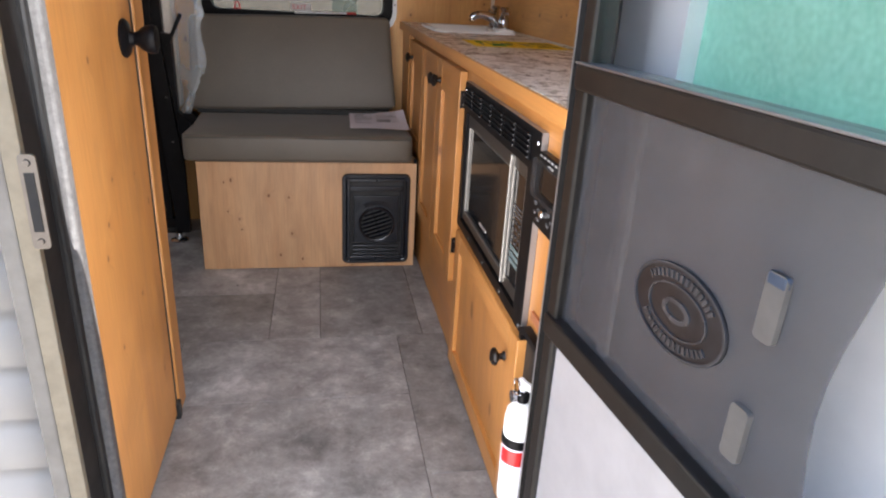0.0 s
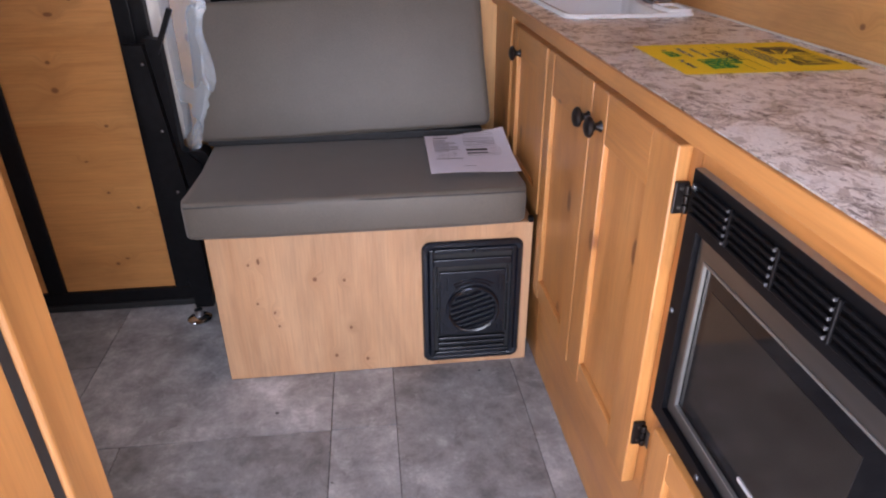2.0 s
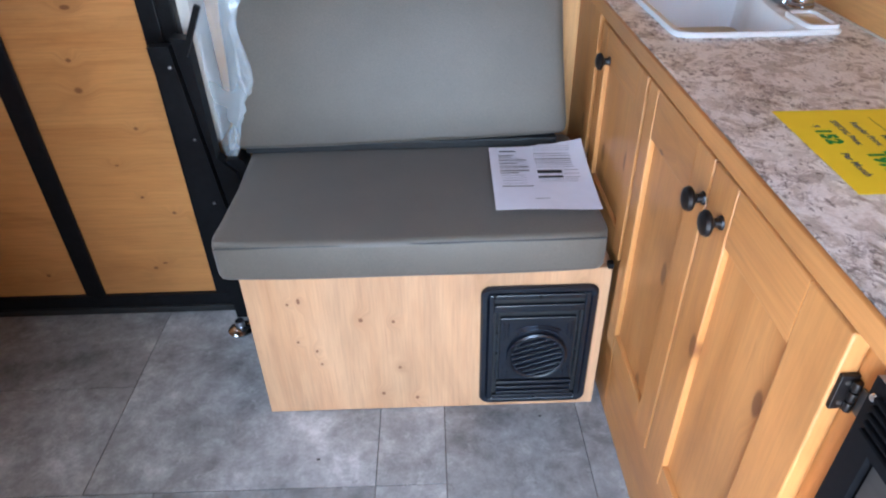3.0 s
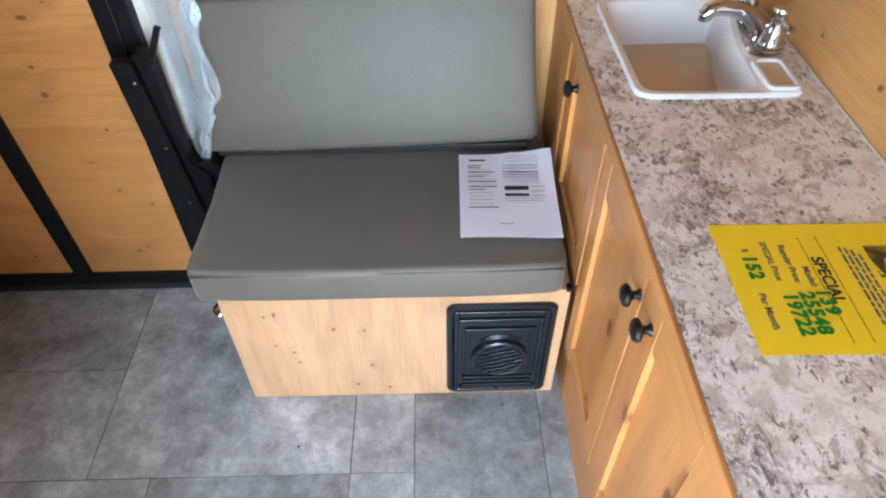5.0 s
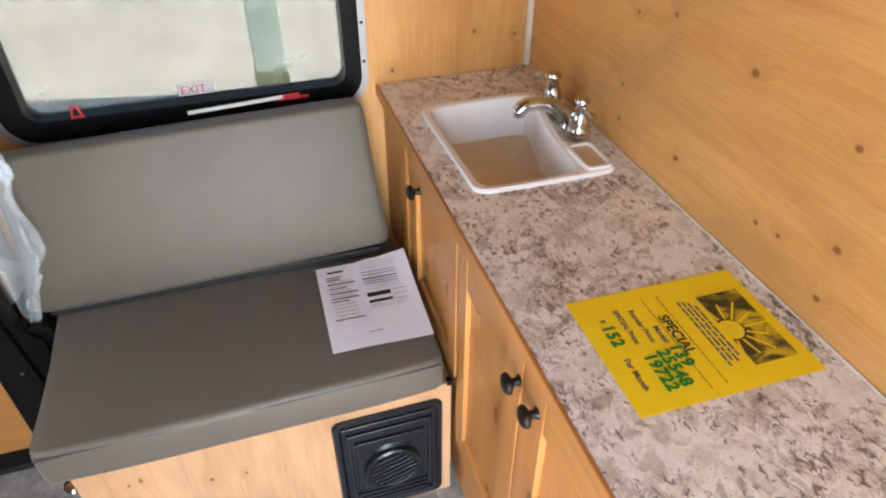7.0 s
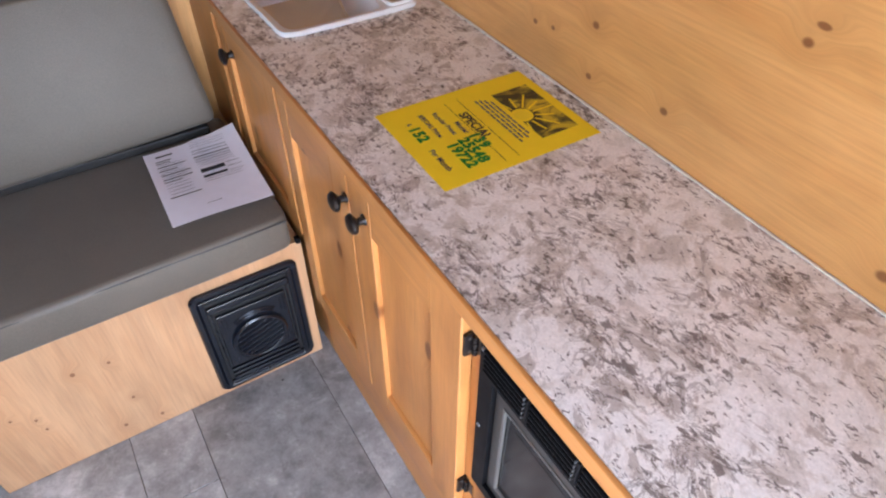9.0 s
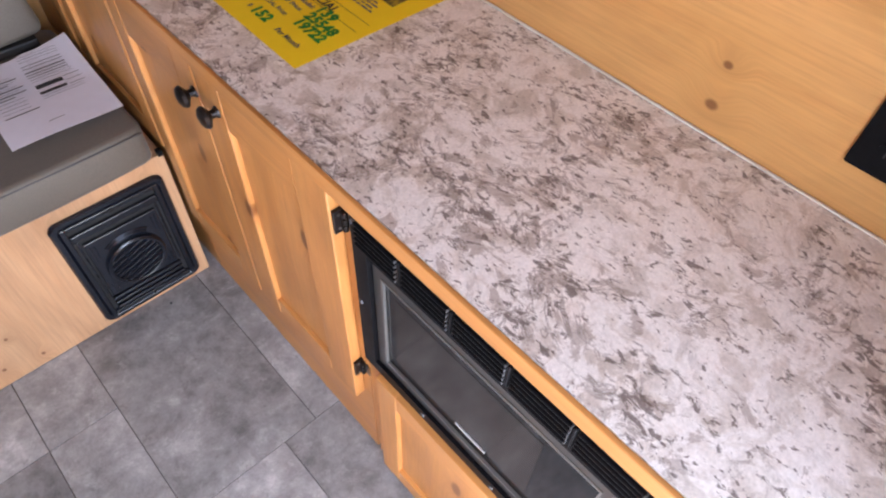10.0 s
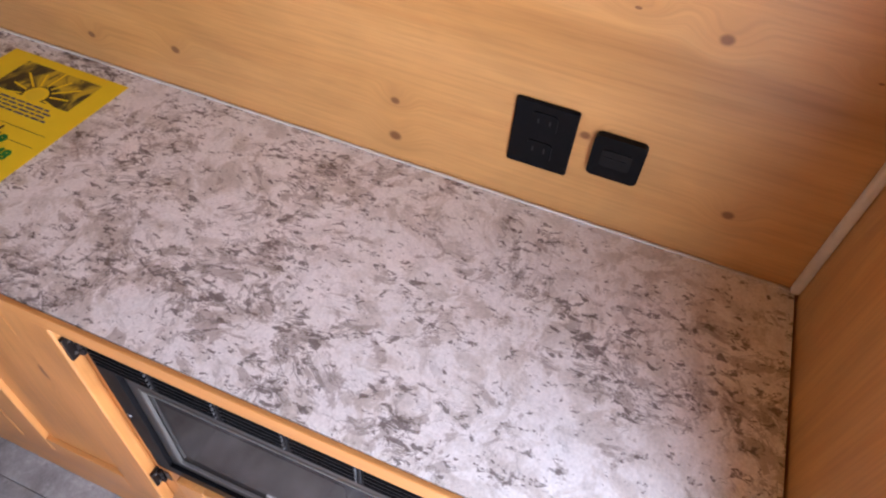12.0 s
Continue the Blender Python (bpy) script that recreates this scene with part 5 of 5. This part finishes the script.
part("page", bm, m_paper, form)


def form_bar(u0, u1, v0, v1, mat):
    bm = bmesh.new()
    z = max(curl(u / 0.216, v / 0.279) for u in (u0, u1) for v in (v0, v1)) + 0.0007
    add_box(bm, u0, u1, v0, v1, z, z + 0.0001)
    bmesh.ops.transform(bm, matrix=turn, verts=bm.verts)
    part("print_line", bm, mat, form)


form_bar(0.024, 0.062, 0.254, 0.2595, m_blackink)
for v, w in ((0.236, 0.034), (0.228, 0.030), (0.212, 0.062), (0.196, 0.040), (0.178, 0.064), (0.160, 0.064), (0.150, 0.040), (0.090, 0.066)):
    form_bar(0.020, 0.020 + w, v, v + 0.0030, m_blackink if w > 0.06 else m_greyink)
for v in (0.228, 0.219, 0.206, 0.198, 0.190):
    form_bar(0.100, 0.182, v, v + (0.0032 if v == 0.206 else 0.0020), m_blackink if v == 0.206 else m_greyink)
form_bar(0.102, 0.156, 0.150, 0.164, m_blackink)
form_bar(0.102, 0.156, 0.130, 0.139, m_blackink)
for v in (0.130, 0.145, 0.160):
    form_bar(0.160, 0.192, v, v + 0.0014, m_greyink)
for v in (0.222, 0.204, 0.187, 0.170, 0.140, 0.128, 0.116, 0.104):
    form_bar(0.022, 0.074, v, v + 0.0009, m_greyink)
for v in (0.258, 0.250, 0.242, 0.182, 0.174, 0.122, 0.114):
    form_bar(0.102, 0.185, v, v + 0.0009, m_greyink)
form_bar(0.085, 0.115, 0.040, 0.0415, m_greyink)

# ---- entry doors, swung open ----
HINGE = pose(0.456, 0.824, 0, 0, 0, -83.8)   # x runs along the leaf, y towards the outer side


def local(bm, m=HINGE):
    bmesh.ops.transform(bm, matrix=m, verts=bm.verts)
    return bm


LEAF = pose(0.4347, 0.770, 0, 0, 0, -84.0)     # screen leaf, hung a little outside the door
sd = tagged(thing("screen_door", "", "", (0.4347, 0.770, 0)), "open dark-framed screen door with a tinted middle panel", "door", kind="structure")


def leaf(bm):
    return local(bm, LEAF)


part("stile", leaf(solid(-0.002, 0.020, -0.004, 0.022, 0.02, 1.76, 0.003)), m_darkframe, sd)
part("stile", leaf(solid(0.535, 0.565, -0.004, 0.022, 0.02, 1.76, 0.003)), m_darkframe, sd)
for z0, z1 in ((0.645, 0.671), (0.924, 0.949), (1.73, 1.76), (0.02, 0.05)):
    part("rail", leaf(solid(0.0, 0.565, -0.008, 0.020, z0, z1, 0.003)), m_darkframe, sd)
part("rail_cap", leaf(solid(0.0, 0.565, -0.009, 0.021, 0.949, 0.9515, 0.001)), m_alu, sd)
part("lower_panel", leaf(solid(0.020, 0.535, 0.004, 0.012, 0.05, 0.645)), m_palegrey, sd, "pale grey lower panel")
pts = [(0.016, 0.671), (0.016, 0.924)] + [(0.358 + 0.010 * math.cos((0.924 - z) * 22), z) for z in np.linspace(0.924, 0.671, 11)]
part("middle_panel", leaf(prism(pts, "y", 0.006, 0.009)), m_screen, sd, "tinted see-through panel")
part("panel_bar", leaf(solid(0.090, 0.106, 0.0095, 0.016, 0.665, 0.926, 0.002)), m_palegrey, sd, "pale upright bar")
part("upper_mesh", leaf(solid(0.020, 0.535, 0.006, 0.0068, 0.949, 1.73)), m_mesh, sd, "fine insect mesh")
EU, EZ = 0.207, 0.777      # emblem centre


def oval(a, b, n=40):
    return [(EU + a * math.cos(2 * math.pi * i / n), EZ + b * math.sin(2 * math.pi * i / n)) for i in range(n)]


em = part("emblem", leaf(prism(oval(0.061, 0.038), "y", 0.0035, 0.0055)), m_emblem, sd, "oval dark embossed emblem", True)
part("ring", leaf(ring(oval(0.061, 0.038), oval(0.0583, 0.0357), "y", 0.002, 0.004)), m_button, em)
part("ring", leaf(ring(oval(0.039, 0.0222), oval(0.037, 0.0204), "y", 0.002, 0.004)), m_emboss, em)
part("ring", leaf(ring(oval(0.018, 0.010), oval(0.013, 0.006), "y", 0.002, 0.004)), m_emboss, em)
for s in (1, -1):
    for i in range(15):
        a = s * (math.pi / 2 + (i - 7) * 0.135)
        bm = solid(-0.0016, 0.0016, 0.002, 0.0038, -0.0034, 0.0034)
        bmesh.ops.transform(bm, matrix=Matrix.Translation((EU + 0.0485 * math.cos(a), 0, EZ + 0.0290 * math.sin(a))) @ pose(0, 0, 0, 0, -math.degrees(a) + 90, 0), verts=bm.verts)
        part("raised_bar", leaf(bm), m_emboss, em)
for z0, z1, u in ((0.802, 0.852, 0.299), (0.702, 0.747, 0.297)):
    tb = part("tab", leaf(prism(rrect(u - 0.009, u + 0.009, z0, z1, 0.004), "y", 0.0005, 0.0055)), m_tab, sd, "pale plastic tab")
    if z1 > 0.8:
        part("tab_top", leaf(solid(u - 0.009, u + 0.009, 0.0001, 0.0057, z1 - 0.010, z1, 0.002)), m_tabblue, tb)

md = tagged(thing("door_1", "", "", (0.52, 0.82, 0)), "open white entry door with a green frosted pane", "door", kind="structure")
bm = bmesh.new()
for a, b_, c, d in ((-0.03, 0.104, 0.0, 1.78), (0.49, 0.58, 0.0, 1.78), (0.104, 0.49, 0.0, 0.925), (0.104, 0.49, 1.50, 1.78)):
    add_box(bm, a, b_, 0.055, 0.088, c, d)
part("leaf", local(bm), m_white, md)
part("window_frame", local(ring(sq(0.046, 0.55, 0.88, 1.55), sq(0.104, 0.49, 0.93, 1.50), "y", 0.046, 0.055)), m_white, md)
part("pane", local(solid(0.102, 0.492, 0.066, 0.072, 0.92, 1.51)), m_green, md, "green frosted pane")
hg = part("hinge_leaf", prism([(0.430, 0.783), (0.445, 0.773), (0.516, 0.868), (0.504, 0.882)], "z", 0.0, 1.78), m_blackmetal, md, "black hinge strip")
for z in (0.22, 0.30, 0.47, 0.60, 0.680, 0.757, 0.870, 1.02, 1.30):
    hp = part("hinge_plate", solid(DX1 - 0.0025, DX1 - 0.0002, 0.896, 0.934, z - 0.036, z - 0.002, 0.0008), m_blackmetal, hg)
    part("pin", tube([(DX1 - 0.003, 0.892, z), (DX1 - 0.003, 0.937, z)], 0.0011, 6), m_chrome, hp, "bright hinge pin")
    for dz in (0.013, 0.027):
        part("screw", lathe([(0.0038, 0), (0.003, 0.0018)], Matrix.Translation((DX1 - 0.0025, 0.914, z - dz)) @ toward("-x"), 10), m_chrome, hp)
for z0, z1 in ((0.15, 0.20), (0.33, 0.44), (0.50, 0.57), (0.582, 0.648), (0.689, 0.727), (0.79, 0.85), (0.90, 1.0)):
    part("edge_bead", tube([(DX1 - 0.004, 0.900, z0), (DX1 - 0.004, 0.900, z1)], 0.0042, 8), m_bead, hg, "cream edge bead", True)

# ---- outdoors ----
structure("ground", solid(-400, 400, -400, 400, -0.6, -0.48), m_gravel, "pale sunlit gravel lot", "ground")
structure("entry_step", solid(-0.20, 0.46, 0.50, 0.86, -0.25, -0.22, 0.004), m_alu, "metal trailer step", "step")
structure("step_leg", solid(-0.18, 0.44, 0.80, 0.84, -0.48, -0.25), m_darkframe, "dark step support", "step")
structure("trailer_skirt", solid(XW - T, XE + T, YS - T + 0.02, YN + T, -0.46, -0.06), m_siding, "white trailer underbody", "skirt")
post = thing("post", "pale green painted post in the gravel lot", "post", (0.39, 6.02, -0.48))
part("shaft", solid(0.285, 0.495, 5.95, 6.1, -0.27, 2.2, 0.01), m_palegreen, post)
part("base", solid(0.275, 0.505, 5.94, 6.11, -0.48, -0.27, 0.01), m_leafgreen, post, "yellow-green base")

# ---- crumbs on the floor ----
for x, y, r in ((-0.120, 2.282, 0.0035), (0.39, 2.385, 0.003), (0.02, 2.05, 0.002)):
    bm = bmesh.new()
    bmesh.ops.create_icosphere(bm, subdivisions=1, radius=r)
    for vv in bm.verts:
        vv.co = Vector((x + vv.co.x * 1.3, y + vv.co.y * 0.8, 0.0012 + max(-0.001, vv.co.z * 0.5)))
    tagged(part("crumb", bm, m_rubber), "tiny dark crumb on the vinyl floor", "crumb", "crumbs on the floor")

# ---- floor tiles ----
TILES = [(-0.615, 0.012, 2.21, 2.835), (0.012, 0.165, 2.21, 2.835), (0.165, 0.48, 1.895, 2.52), (0.48, 0.80, 1.895, 2.52), (-0.462, 0.012, 1.895, 2.21),
         (0.012, 0.165, 1.895, 2.21), (-0.23, 0.398, 1.58, 1.895), (0.398, 0.715, 1.27, 1.895), (-0.23, 0.398, 0.955, 1.58), (0.398, 0.715, 0.955, 1.27),
         (-1.25, -0.615, 2.52, 2.835), (-1.25, -0.615, 2.21, 2.52), (-1.09, -0.462, 1.895, 2.21), (-0.86, -0.23, 1.58, 1.895), (-1.25, -1.09, 1.895, 2.21),
         (-1.25, -0.86, 1.58, 1.895), (-0.615, 0.012, 2.835, 2.98), (-1.25, -0.615, 2.835, 2.98), (-0.23, 0.398, 0.875, 0.955), (-1.25, -0.23, 0.985, 1.58)]
for x0, x1, y0, y1 in TILES:
    g = 0.0009
    pale = (x0, y0) in ((-0.23, 1.58), (-0.615, 2.21), (-1.09, 1.895), (-1.25, 2.21), (-0.86, 1.58), (0.012, 2.21), (0.012, 1.895))
    dark = (x0, y0) in ((0.398, 1.27), (0.165, 1.895), (-0.462, 1.895), (-1.25, 2.52))
    part("tile", solid(x0 + g, x1 - g, y0 + g, y1 - g, -0.0028, 0.0, 0.0006, 1), m_slate_pale if pale else m_slate_dark if dark else m_slate, floor)
